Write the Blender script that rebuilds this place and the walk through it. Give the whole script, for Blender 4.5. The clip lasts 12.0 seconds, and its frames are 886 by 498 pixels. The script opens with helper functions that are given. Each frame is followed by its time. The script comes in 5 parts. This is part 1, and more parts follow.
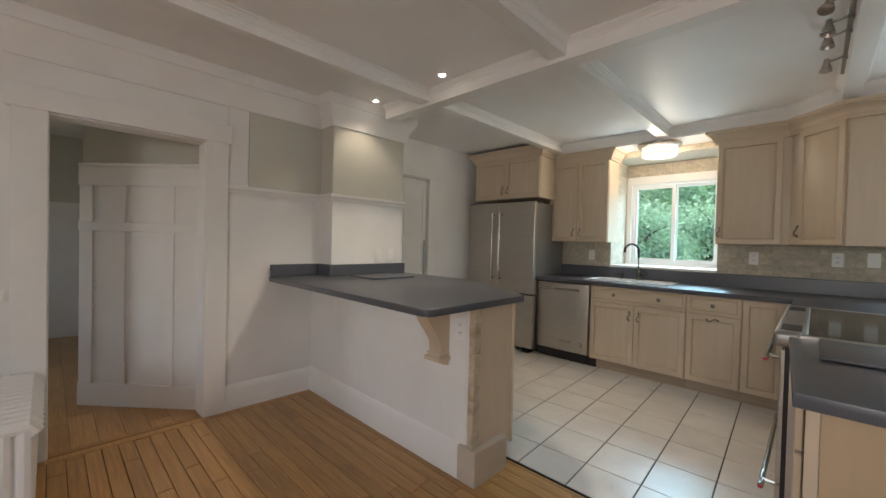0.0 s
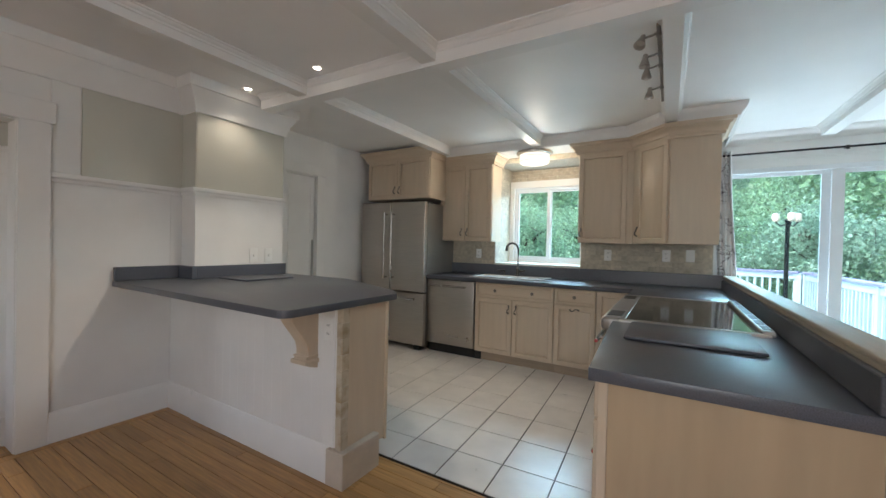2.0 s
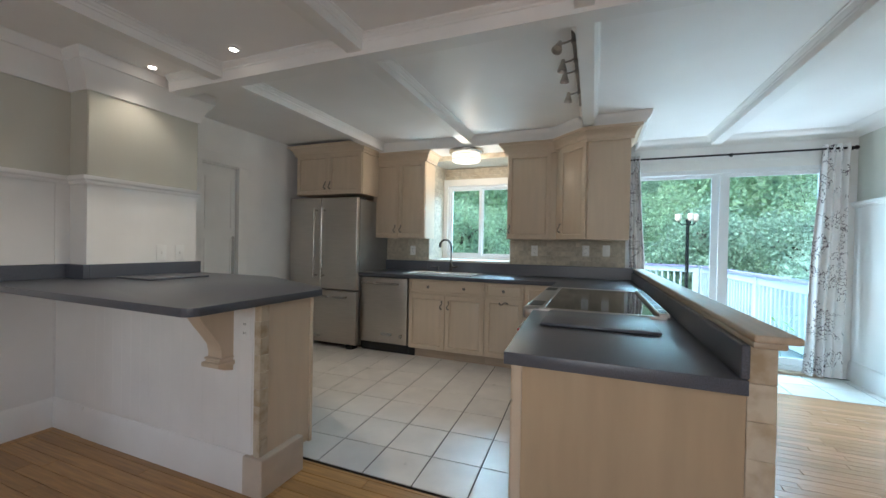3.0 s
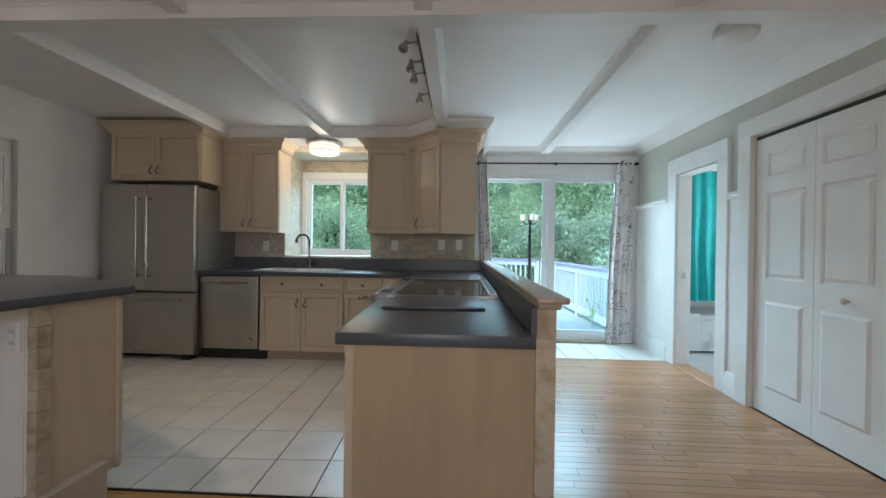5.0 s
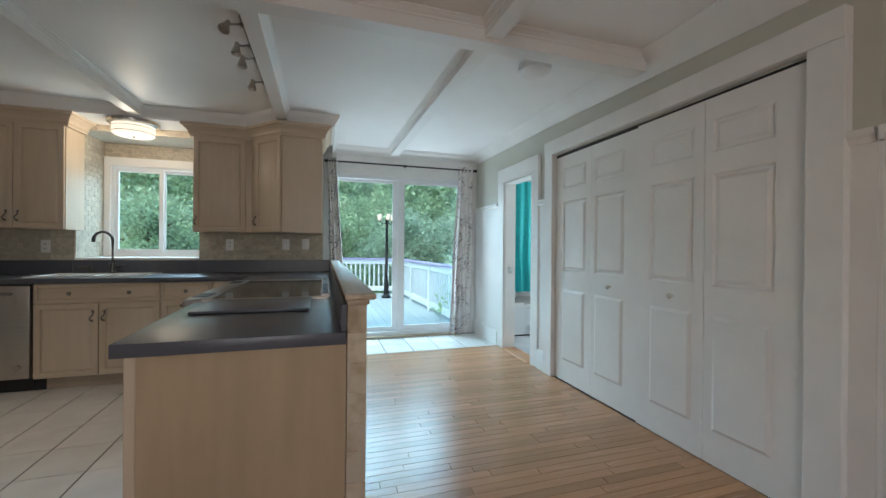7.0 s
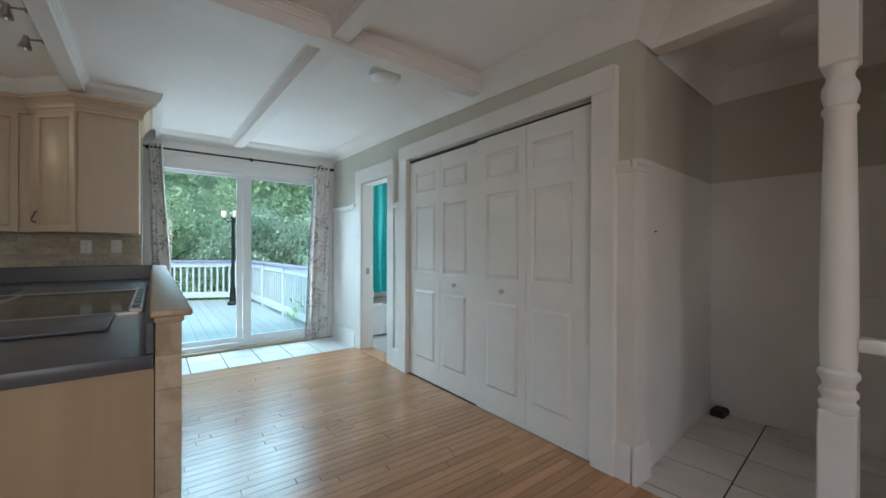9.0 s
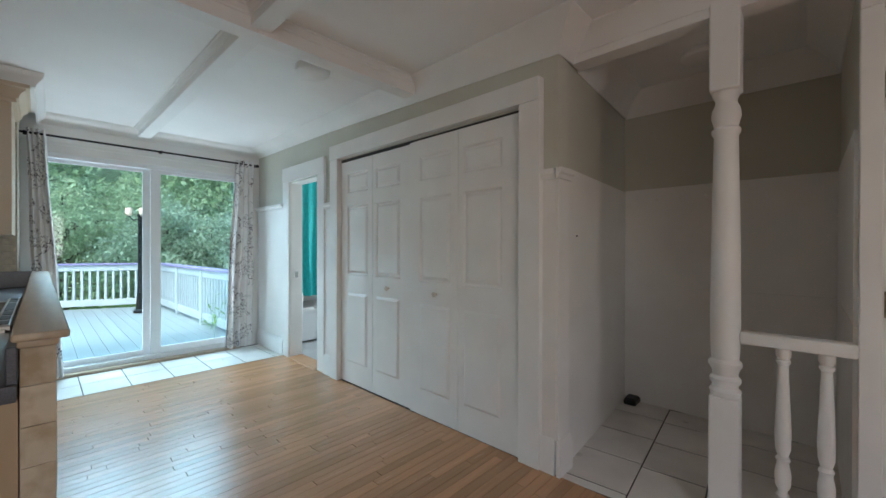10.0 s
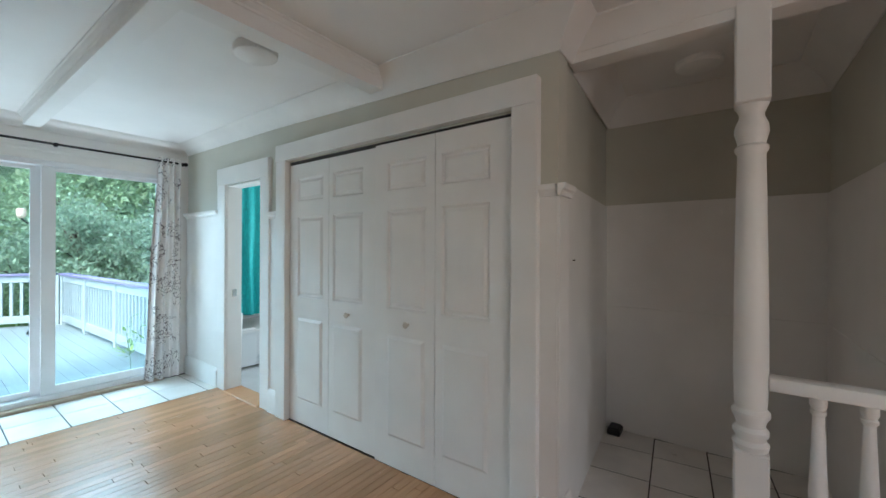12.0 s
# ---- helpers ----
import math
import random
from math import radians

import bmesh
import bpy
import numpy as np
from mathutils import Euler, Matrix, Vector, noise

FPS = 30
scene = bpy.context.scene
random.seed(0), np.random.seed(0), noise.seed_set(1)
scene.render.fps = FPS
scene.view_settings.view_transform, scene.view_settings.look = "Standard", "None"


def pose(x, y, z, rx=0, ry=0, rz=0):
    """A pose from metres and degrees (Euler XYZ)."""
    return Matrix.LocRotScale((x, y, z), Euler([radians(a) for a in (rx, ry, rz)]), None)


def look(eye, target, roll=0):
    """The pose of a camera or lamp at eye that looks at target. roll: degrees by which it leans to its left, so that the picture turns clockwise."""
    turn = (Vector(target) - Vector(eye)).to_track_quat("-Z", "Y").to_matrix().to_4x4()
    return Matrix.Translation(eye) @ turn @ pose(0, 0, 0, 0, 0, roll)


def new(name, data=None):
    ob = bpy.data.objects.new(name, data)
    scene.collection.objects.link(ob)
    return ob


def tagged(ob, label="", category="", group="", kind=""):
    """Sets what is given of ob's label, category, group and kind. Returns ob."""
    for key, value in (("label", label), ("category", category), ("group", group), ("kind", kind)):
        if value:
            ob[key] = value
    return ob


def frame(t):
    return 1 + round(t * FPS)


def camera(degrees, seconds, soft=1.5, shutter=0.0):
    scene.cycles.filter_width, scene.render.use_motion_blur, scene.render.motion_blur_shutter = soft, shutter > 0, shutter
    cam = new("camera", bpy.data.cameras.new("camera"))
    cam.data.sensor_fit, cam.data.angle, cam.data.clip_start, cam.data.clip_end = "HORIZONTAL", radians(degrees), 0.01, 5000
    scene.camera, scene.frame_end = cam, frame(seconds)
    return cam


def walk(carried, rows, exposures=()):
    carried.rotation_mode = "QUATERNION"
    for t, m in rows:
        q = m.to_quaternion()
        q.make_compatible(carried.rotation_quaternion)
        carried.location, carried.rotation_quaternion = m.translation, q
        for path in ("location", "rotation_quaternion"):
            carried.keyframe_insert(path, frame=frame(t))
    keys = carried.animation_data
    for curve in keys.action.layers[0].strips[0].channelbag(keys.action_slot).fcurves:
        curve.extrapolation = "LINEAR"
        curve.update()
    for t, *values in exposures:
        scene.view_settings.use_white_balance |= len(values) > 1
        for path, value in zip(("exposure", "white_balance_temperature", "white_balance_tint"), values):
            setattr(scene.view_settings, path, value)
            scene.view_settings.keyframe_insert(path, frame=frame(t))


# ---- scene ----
cam = camera(98.2, 12.0)
PATH = [
    (0, (0.142, 0.182, 1.284), (-1.251, 1.616, 1.249), 1.4),
    (0.5, (0.197, 0.224, 1.284), (-1.12, 1.729, 1.25), 1.4),
    (1, (0.257, 0.261, 1.287), (-0.973, 1.838, 1.255), 1.3),
    (1.5, (0.301, 0.295, 1.286), (-0.836, 1.94, 1.259), 1.3),
    (2, (0.321, 0.309, 1.279), (-0.703, 2.027, 1.256), 1.3),
    (2.5, (0.347, 0.324, 1.268), (-0.541, 2.116, 1.247), 1.2),
    (3, (0.375, 0.343, 1.247), (-0.364, 2.201, 1.228), 1.1),
    (5, (0.512, 0.338, 1.19), (0.415, 2.335, 1.181), 0.8),
    (5.5, (0.543, 0.328, 1.18), (0.613, 2.327, 1.175), 0.8),
    (6, (0.589, 0.315, 1.179), (0.829, 2.3, 1.172), 0.7),
    (6.5, (0.641, 0.292, 1.183), (1.055, 2.249, 1.179), 0.5),
    (7, (0.678, 0.265, 1.189), (1.27, 2.175, 1.185), 0.5),
    (9, (0.749, 0.195, 1.216), (1.955, 1.791, 1.211), 0.2),
    (9.5, (0.769, 0.184, 1.224), (2.101, 1.677, 1.219), 0.2),
    (10, (0.788, 0.193, 1.242), (2.237, 1.571, 1.235), 0.1),
    (10.5, (0.818, 0.219, 1.252), (2.361, 1.492, 1.254), 0.2),
    (11, (0.868, 0.273, 1.294), (2.468, 1.473, 1.296), 0.1),
    (11.5, (0.92, 0.384, 1.34), (2.537, 1.562, 1.337), 0.1),
    (12, (0.973, 0.567, 1.37), (2.591, 1.743, 1.37), 0.2),
]
EXPOSURE = [(0.0, 2.4, 6450, 12), (1.5, 2.38, 6150, 11), (3.0, 2.26, 5900, 10), (5.5, 1.86, 6200, 12), (9.5, 1.76, 6250, 12), (12.0, 1.96, 6150, 11)]
walk(cam, [(t, look(eye, target, roll)) for t, eye, target, roll in PATH], EXPOSURE)


# ---- light ----
SKY, SUN = 0.12, 0.85
world = bpy.data.worlds.new("sky")
scene.world = world
world.use_nodes = True
wn = world.node_tree
sky = wn.nodes.new("ShaderNodeTexSky")
sky.sky_type, sky.sun_disc = "NISHITA", False
sky.dust_density, sky.air_density = 2.5, 1.2
sky.sun_elevation, sky.sun_rotation = radians(52), radians(235)
wn.links.new(sky.outputs[0], wn.nodes["Background"].inputs[0])
wn.nodes["Background"].inputs[1].default_value = SKY
sun = new("sun", bpy.data.lights.new("sun", "SUN"))
sun.data.energy, sun.data.angle, sun.data.color = SUN, radians(15), (1, 0.98, 0.94)
sun.matrix_world = look((0, 0, 0), (0.5, 0.35, -0.79))


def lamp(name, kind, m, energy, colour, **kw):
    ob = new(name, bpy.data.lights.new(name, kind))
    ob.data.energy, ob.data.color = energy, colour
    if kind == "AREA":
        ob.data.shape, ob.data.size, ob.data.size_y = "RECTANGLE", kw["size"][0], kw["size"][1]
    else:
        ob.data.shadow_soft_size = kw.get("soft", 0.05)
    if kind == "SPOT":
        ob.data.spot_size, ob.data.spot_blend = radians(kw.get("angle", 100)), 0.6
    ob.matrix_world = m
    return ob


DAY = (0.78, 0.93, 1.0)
# Added area lamp above the view, helping the sky light the north side.
lamp("added_sky_fill_north", "AREA", look((0.5, 9.0, 3.75), (0.5, 4.2, 1.6)), 125, (0.56, 0.84, 1.0), size=(5.6, 1.5))
# Unseen upward lamp added at the slider threshold to brighten the ceiling.
lamp("added_fill_threshold", "AREA", look((1.64, 5.57, 0.03), (1.64, 5.87, 0.984)), 9.5, (0.82, 0.93, 1.0), size=(1.5, 0.2))
# Another unseen lamp, added outside the sink window to lift the kitchen ceiling.
lamp("added_fill_sill", "AREA", look((-1.08, 5.52, 1.09), (-1.08, 5.74, 2.065)), 1.6, (0.72, 0.92, 1.0), size=(0.85, 0.12))
# Fill lamp in an invented south opening; the wall behind is never seen.
lamp("added_fill_dining", "AREA", look((0.3, -2.46, 1.5), (0.1, 2, 4.2)), 7.6, (1, 0.94, 0.89), size=(1.75, 1.15))
# Added lamp at an unseen hall opening, only to brighten the hall.
lamp("added_fill_hall", "AREA", look((-4.7, -1.25, 1.4), (-4.7, 2, 1.0)), 0.5, (1, 0.94, 0.86), size=(0.95, 1.1))
# Bathroom fill from an added opening out of view in its east wall.
lamp("added_fill_bath", "AREA", look((4.23, 4.25, 1.5), (3.0, 4.6, 1.2)), 4.5, (0.85, 0.95, 1.0), size=(0.65, 0.75))
lamp("sink_lamp_light", "POINT", pose(-1.06, 4.63, 2.275), 3.5, (1, 0.82, 0.6), soft=0.09)
lamp("downlight_near", "SPOT", pose(-1.76, 2.09, 2.44), 8.0, (1, 0.84, 0.64), soft=0.04, angle=110)
lamp("downlight_far", "SPOT", pose(-2.53, 2.08, 2.44), 1.7, (1, 0.84, 0.64), soft=0.04, angle=110)


# ---- materials ----
def mat(name, colour, rough=0.5, metal=0.0, scale=8.0, vary=0.06, bump=0.0, bscale=60.0, stretch=(1, 1, 1), rand=0.0, spec=0.5, second=None, mix_at=(0.45, 0.65), own_grain=True):
    m = bpy.data.materials.new(name)
    m.use_nodes = True
    nt = m.node_tree
    b = nt.nodes["Principled BSDF"]
    b.inputs["Roughness"].default_value, b.inputs["Metallic"].default_value = rough, metal
    b.inputs["Specular IOR Level"].default_value = spec
    co = nt.nodes.new("ShaderNodeTexCoord")
    mp = nt.nodes.new("ShaderNodeMapping")
    mp.inputs["Scale"].default_value = stretch
    nt.links.new(co.outputs["Object"], mp.inputs[0])
    n1 = nt.nodes.new("ShaderNodeTexNoise")
    n1.inputs["Scale"].default_value, n1.inputs["Detail"].default_value = scale, 6
    nt.links.new(mp.outputs[0], n1.inputs[0])
    ramp = nt.nodes.new("ShaderNodeValToRGB")
    lo = second or [c * (1 - vary * 2) for c in colour]
    hi = colour if second else [min(1, c * (1 + vary)) for c in colour]
    ramp.color_ramp.elements[0].color, ramp.color_ramp.elements[1].color = (*lo, 1), (*hi, 1)
    ramp.color_ramp.elements[0].position, ramp.color_ramp.elements[1].position = mix_at if second else (0.3, 0.7)
    nt.links.new(n1.outputs[0], ramp.inputs[0])
    out = ramp.outputs[0]
    if rand:
        info = nt.nodes.new("ShaderNodeObjectInfo")
        geo = nt.nodes.new("ShaderNodeNewGeometry")
        add = nt.nodes.new("ShaderNodeMath")
        add.operation = "ADD"
        nt.links.new(info.outputs["Random"], add.inputs[0])
        nt.links.new(geo.outputs["Random Per Island"], add.inputs[1])
        fr = nt.nodes.new("ShaderNodeMath")
        fr.operation = "FRACT"
        nt.links.new(add.outputs[0], fr.inputs[0])
        if own_grain:
            shift = nt.nodes.new("ShaderNodeVectorMath")
            shift.operation, shift.inputs[0].default_value = "SCALE", (37.0, 53.0, 71.0)
            nt.links.new(info.outputs["Random"], shift.inputs["Scale"])
            nt.links.new(shift.outputs[0], mp.inputs["Location"])
        mr = nt.nodes.new("ShaderNodeMapRange")
        mr.inputs[3].default_value, mr.inputs[4].default_value = 1 - rand, 1 + rand
        nt.links.new(fr.outputs[0], mr.inputs[0])
        hs = nt.nodes.new("ShaderNodeHueSaturation")
        nt.links.new(mr.outputs[0], hs.inputs["Value"])
        nt.links.new(out, hs.inputs["Color"])
        out = hs.outputs[0]
    nt.links.new(out, b.inputs["Base Color"])
    n2 = nt.nodes.new("ShaderNodeTexNoise")
    n2.inputs["Scale"].default_value, n2.inputs["Detail"].default_value = bscale, 4
    nt.links.new(mp.outputs[0], n2.inputs[0])
    rr = nt.nodes.new("ShaderNodeMapRange")
    rr.inputs[3].default_value, rr.inputs[4].default_value = max(0.02, rough - 0.06), min(1, rough + 0.06)
    nt.links.new(n1.outputs[0], rr.inputs[0])
    nt.links.new(rr.outputs[0], b.inputs["Roughness"])
    if bump:
        bp = nt.nodes.new("ShaderNodeBump")
        bp.inputs["Strength"].default_value, bp.inputs["Distance"].default_value = bump, 0.004
        nt.links.new(n2.outputs[0], bp.inputs["Height"])
        nt.links.new(bp.outputs[0], b.inputs["Normal"])
    return m


def glow(name, colour, strength):
    m = bpy.data.materials.new(name)
    m.use_nodes = True
    b = m.node_tree.nodes["Principled BSDF"]
    b.inputs["Base Color"].default_value = (0.8, 0.8, 0.8, 1)
    b.inputs["Emission Color"].default_value, b.inputs["Emission Strength"].default_value = (*colour, 1), strength
    return m


def glass(name, tint=(1, 1, 1), rough=0.0):
    m = bpy.data.materials.new(name)
    m.use_nodes = True
    b = m.node_tree.nodes["Principled BSDF"]
    b.inputs["Base Color"].default_value = (*tint, 1)
    b.inputs["Transmission Weight"].default_value, b.inputs["Roughness"].default_value, b.inputs["IOR"].default_value = 1, rough, 1.45
    return m


TRIM = mat("white_gloss_trim_paint", (0.84, 0.825, 0.80), 0.46, spec=0.35, scale=3, vary=0.025, bump=0.06, bscale=35)
WALL = mat("white_wall_paint", (0.84, 0.825, 0.80), 0.5, scale=2.5, vary=0.03, bump=0.08, bscale=90)
SAGE = mat("sage_wall_paint", (0.60, 0.585, 0.51), 0.6, scale=2, vary=0.03, bump=0.08, bscale=90)
CEIL = mat("ceiling_paint", (0.89, 0.88, 0.865), 0.5, scale=1.5, vary=0.025, bump=0.05, bscale=70)
BEAMP = mat("beam_paint", (0.85, 0.84, 0.82), 0.4, scale=2, vary=0.025, bump=0.05)
WOOD = mat("pickled_maple", (0.62, 0.505, 0.375), 0.42, scale=4, vary=0.024, bump=0.05, bscale=40, stretch=(6, 6, 0.6))
WOODH = mat("pickled_maple_across", (0.62, 0.505, 0.375), 0.42, scale=4, vary=0.024, bump=0.05, bscale=40, stretch=(0.6, 6, 6))
CAPWOOD = mat("worn_maple_ledge", (0.50, 0.40, 0.285), 0.36, scale=5, vary=0.09, bump=0.06, bscale=30, stretch=(8, 0.7, 8))
KICK = mat("toe_kick_wood", (0.42, 0.33, 0.24), 0.5, scale=5, vary=0.08, stretch=(0.6, 6, 6))
SLATE = mat("slate_laminate", (0.098, 0.104, 0.125), 0.33, scale=300, vary=0.16, bump=0.05, bscale=500)
STEEL = mat("brushed_steel", (0.52, 0.485, 0.445), 0.36, 1.0, scale=6, vary=0.05, bump=0.04, bscale=300, stretch=(1, 1, 40))
STEELD = mat("dark_steel_side", (0.30, 0.29, 0.275), 0.45, 0.6, scale=4, vary=0.05)
CHROME = mat("polished_handle_metal", (0.50, 0.485, 0.46), 0.26, 1.0, scale=10, vary=0.04)
BRONZE = mat("dark_brushed_faucet", (0.09, 0.085, 0.08), 0.3, 1.0, scale=40, vary=0.1)
PEWTER = mat("pewter_pull", (0.25, 0.235, 0.215), 0.38, 1.0, scale=60, vary=0.15)
BLACK = mat("black_plastic", (0.014, 0.014, 0.015), 0.45, scale=20, vary=0.2)
COOKTOP = mat("black_glass", (0.012, 0.012, 0.014), 0.06, scale=4, vary=0.1)
PLASTIC = mat("white_plastic", (0.85, 0.845, 0.82), 0.35, scale=10, vary=0.02)
PORCELAIN = mat("white_porcelain", (0.82, 0.82, 0.80), 0.12, scale=4, vary=0.02)
OAK = mat("oak_strip_floor", (0.47, 0.24, 0.118), 0.25, spec=0.4, scale=5, vary=0.05, bump=0.03, bscale=30, stretch=(0.7, 14, 14), rand=0.18)
OAKPALE = mat("pale_floor_gap", (0.20, 0.105, 0.05), 0.8, scale=5, vary=0.2)
OAKGAP = mat("floor_gap", (0.06, 0.035, 0.018), 0.8, scale=5, vary=0.2)
TILE = mat("white_floor_tile", (0.80, 0.765, 0.72), 0.3, scale=5, vary=0.05, bump=0.22, bscale=14, rand=0.035)
GROUT = mat("dark_grout", (0.055, 0.045, 0.037), 0.9, scale=30, vary=0.2)
TRAV = mat("tumbled_travertine", (0.53, 0.47, 0.37), 0.55, scale=22, vary=0.12, bump=0.2, bscale=60, rand=0.10)
TRAVGROUT = mat("pale_grout", (0.52, 0.47, 0.385), 0.9, scale=30, vary=0.1)
MARBLE = mat("veined_marble_tile", (0.58, 0.50, 0.38), 0.3, scale=13, second=(0.42, 0.32, 0.20), mix_at=(0.36, 0.56), bump=0.1, rand=0.1)
VINYL = mat("window_vinyl", (0.80, 0.81, 0.82), 0.35, scale=4, vary=0.02)
# Cyan tint puts the cool daylight cast and haze into the panes.
GLASS = glass("cyan_cast_glass", (0.74, 0.94, 0.955))
# Dark tint stands for dim light outside, holding back the bright sky.
DOORGLASS = glass("dimmed_pebbled_glass", (0.30, 0.38, 0.40), 0.3)
ROD = mat("black_iron_rod", (0.015, 0.015, 0.015), 0.4, 0.6, scale=30, vary=0.2)
BRASS = mat("aged_brass_hinge", (0.34, 0.29, 0.20), 0.35, 1.0, scale=40, vary=0.2)
BULB = glow("lamp_diffuser_glow", (1.0, 0.84, 0.62), 0.30)
SPOTG = glow("downlight_glow", (1.0, 0.86, 0.68), 3.0)
DECKP = mat("grey_deck_paint", (0.31, 0.345, 0.34), 0.55, scale=6, vary=0.08, bump=0.1, bscale=40, stretch=(6, 0.6, 6), rand=0.05)
RAILP = mat("white_rail_paint", (0.50, 0.53, 0.55), 0.5, scale=6, vary=0.04)
PURPLE = mat("purple_rail_cap", (0.30, 0.25, 0.45), 0.5, scale=6, vary=0.08)
BARK = mat("bark", (0.09, 0.07, 0.05), 0.9, scale=14, vary=0.3, bump=0.6, bscale=30, stretch=(3, 3, 0.6))
GRASS = mat("lawn", (0.10, 0.22, 0.045), 0.9, scale=4, vary=0.25, bump=0.5, bscale=90)
TEAL = mat("teal_fabric", (0.02, 0.42, 0.42), 0.7, scale=60, vary=0.12, bump=0.25, bscale=260, stretch=(1, 1, 0.3))
RED = mat("red_roof", (0.45, 0.06, 0.04), 0.7, scale=9, vary=0.12)


def leafy(name, colour, dark):
    m = mat(name, colour, 0.5, scale=0.9, second=dark, mix_at=(0.35, 0.62), rand=0.3, own_grain=False)
    nt = m.node_tree
    b = nt.nodes["Principled BSDF"]
    tr = nt.nodes.new("ShaderNodeBsdfTranslucent")
    nt.links.new(b.inputs["Base Color"].links[0].from_socket, tr.inputs[0])
    mx = nt.nodes.new("ShaderNodeMixShader")
    mx.inputs[0].default_value = 0.4
    nt.links.new(b.outputs[0], mx.inputs[1])
    nt.links.new(tr.outputs[0], mx.inputs[2])
    nt.links.new(mx.outputs[0], nt.nodes["Material Output"].inputs[0])
    return m


LEAF = leafy("leaf_green", (0.42, 0.54, 0.32), (0.26, 0.39, 0.26))
FARLEAF = mat("far_foliage", (0.20, 0.30, 0.19), 0.8, scale=1.3, second=(0.07, 0.12, 0.07), mix_at=(0.35, 0.62), bump=0.6, bscale=3)
LEAF2 = leafy("leaf_silver_green", (0.40, 0.51, 0.37), (0.26, 0.37, 0.26))


def printed_fabric():
    m = mat("printed_curtain", (0.80, 0.775, 0.76), 0.85, scale=12, vary=0.03, bump=0.2, bscale=300)
    nt = m.node_tree
    b = nt.nodes["Principled BSDF"]
    src = b.inputs["Base Color"].links[0].from_socket
    co = nt.nodes.new("ShaderNodeTexCoord")
    mp = nt.nodes.new("ShaderNodeMapping")
    mp.inputs["Scale"].default_value = (1.0, 0.35, 0.6)
    nt.links.new(co.outputs["Object"], mp.inputs[0])

    def noise(scale):
        n = nt.nodes.new("ShaderNodeTexNoise")
        n.inputs["Scale"].default_value, n.inputs["Detail"].default_value = scale, 1
        nt.links.new(mp.outputs[0], n.inputs["Vector"])
        return n.outputs[0]

    def step(kind, socket, value):
        k = nt.nodes.new("ShaderNodeMath")
        k.operation, k.inputs[1].default_value = kind, value
        nt.links.new(socket, k.inputs[0])
        return k.outputs[0]

    line = step("LESS_THAN", step("ABSOLUTE", step("SUBTRACT", noise(46), 0.5), 0), 0.03)
    spray = step("GREATER_THAN", noise(11), 0.5)
    d = nt.nodes.new("ShaderNodeMath")
    d.operation = "MULTIPLY"
    nt.links.new(line, d.inputs[0])
    nt.links.new(spray, d.inputs[1])
    mx = nt.nodes.new("ShaderNodeMixRGB")
    mx.inputs[2].default_value = (0.16, 0.13, 0.14, 1)
    nt.links.new(d.outputs[0], mx.inputs[0])
    nt.links.new(src, mx.inputs[1])
    nt.links.new(mx.outputs[0], b.inputs["Base Color"])
    return m


PRINT = printed_fabric()

# ---- building helpers ----
PLACE = {}


def box(bm, x0, x1, y0, y1, z0, z1, bevel=0.0, seg=1):
    """Adds a box to bm, its edges rounded by bevel."""
    v = [bm.verts.new((x, y, z)) for x in (x0, x1) for y in (y0, y1) for z in (z0, z1)]
    quads = ((0, 1, 3, 2), (4, 6, 7, 5), (0, 4, 5, 1), (2, 3, 7, 6), (0, 2, 6, 4), (1, 5, 7, 3))
    f = [bm.faces.new([v[i] for i in q]) for q in quads]
    if bevel:
        edges = list({e for q in f for e in q.edges})
        bmesh.ops.bevel(bm, geom=edges, offset=bevel, segments=seg, affect="EDGES", profile=0.5)
    return bm


def boxes(*rows, bevel=0.0, seg=1):
    bm = bmesh.new()
    for r in rows:
        b2 = bmesh.new()
        box(b2, *r, bevel=bevel, seg=seg)
        me = bpy.data.meshes.new("piece")
        b2.to_mesh(me)
        b2.free()
        bm.from_mesh(me)
        bpy.data.meshes.remove(me)
    return bm


def lathe(bm, profile, centre, seg=20, axis="z"):
    """Turns a profile of (radius, height) rows round an axis through centre."""
    rings = []
    for r, h in profile:
        ring = []
        for i in range(seg):
            a = 2 * math.pi * i / seg
            p = (r * math.cos(a), r * math.sin(a), h)
            p = {"z": p, "y": (p[0], p[2], p[1]), "x": (p[2], p[0], p[1])}[axis]
            ring.append(bm.verts.new(Vector(centre) + Vector(p)))
        rings.append(ring)
    for a, b in zip(rings, rings[1:]):
        for i in range(seg):
            bm.faces.new((a[i], a[(i + 1) % seg], b[(i + 1) % seg], b[i]))
    bm.faces.new(rings[0][::-1])
    bm.faces.new(rings[-1])
    bmesh.ops.recalc_face_normals(bm, faces=bm.faces)
    return bm


def sweep(bm, profile, start, end, out):
    """Runs a profile of (out, up) rows straight from start to end; out is the sideways direction."""
    s, e, o = Vector(start), Vector(end), Vector(out)
    a = [bm.verts.new(s + o * u + Vector((0, 0, w))) for u, w in profile]
    b = [bm.verts.new(e + o * u + Vector((0, 0, w))) for u, w in profile]
    n = len(profile)
    for i in range(n):
        bm.faces.new((a[i], a[(i + 1) % n], b[(i + 1) % n], b[i]))
    bm.faces.new(a[::-1])
    bm.faces.new(b)
    bmesh.ops.recalc_face_normals(bm, faces=bm.faces)
    return bm


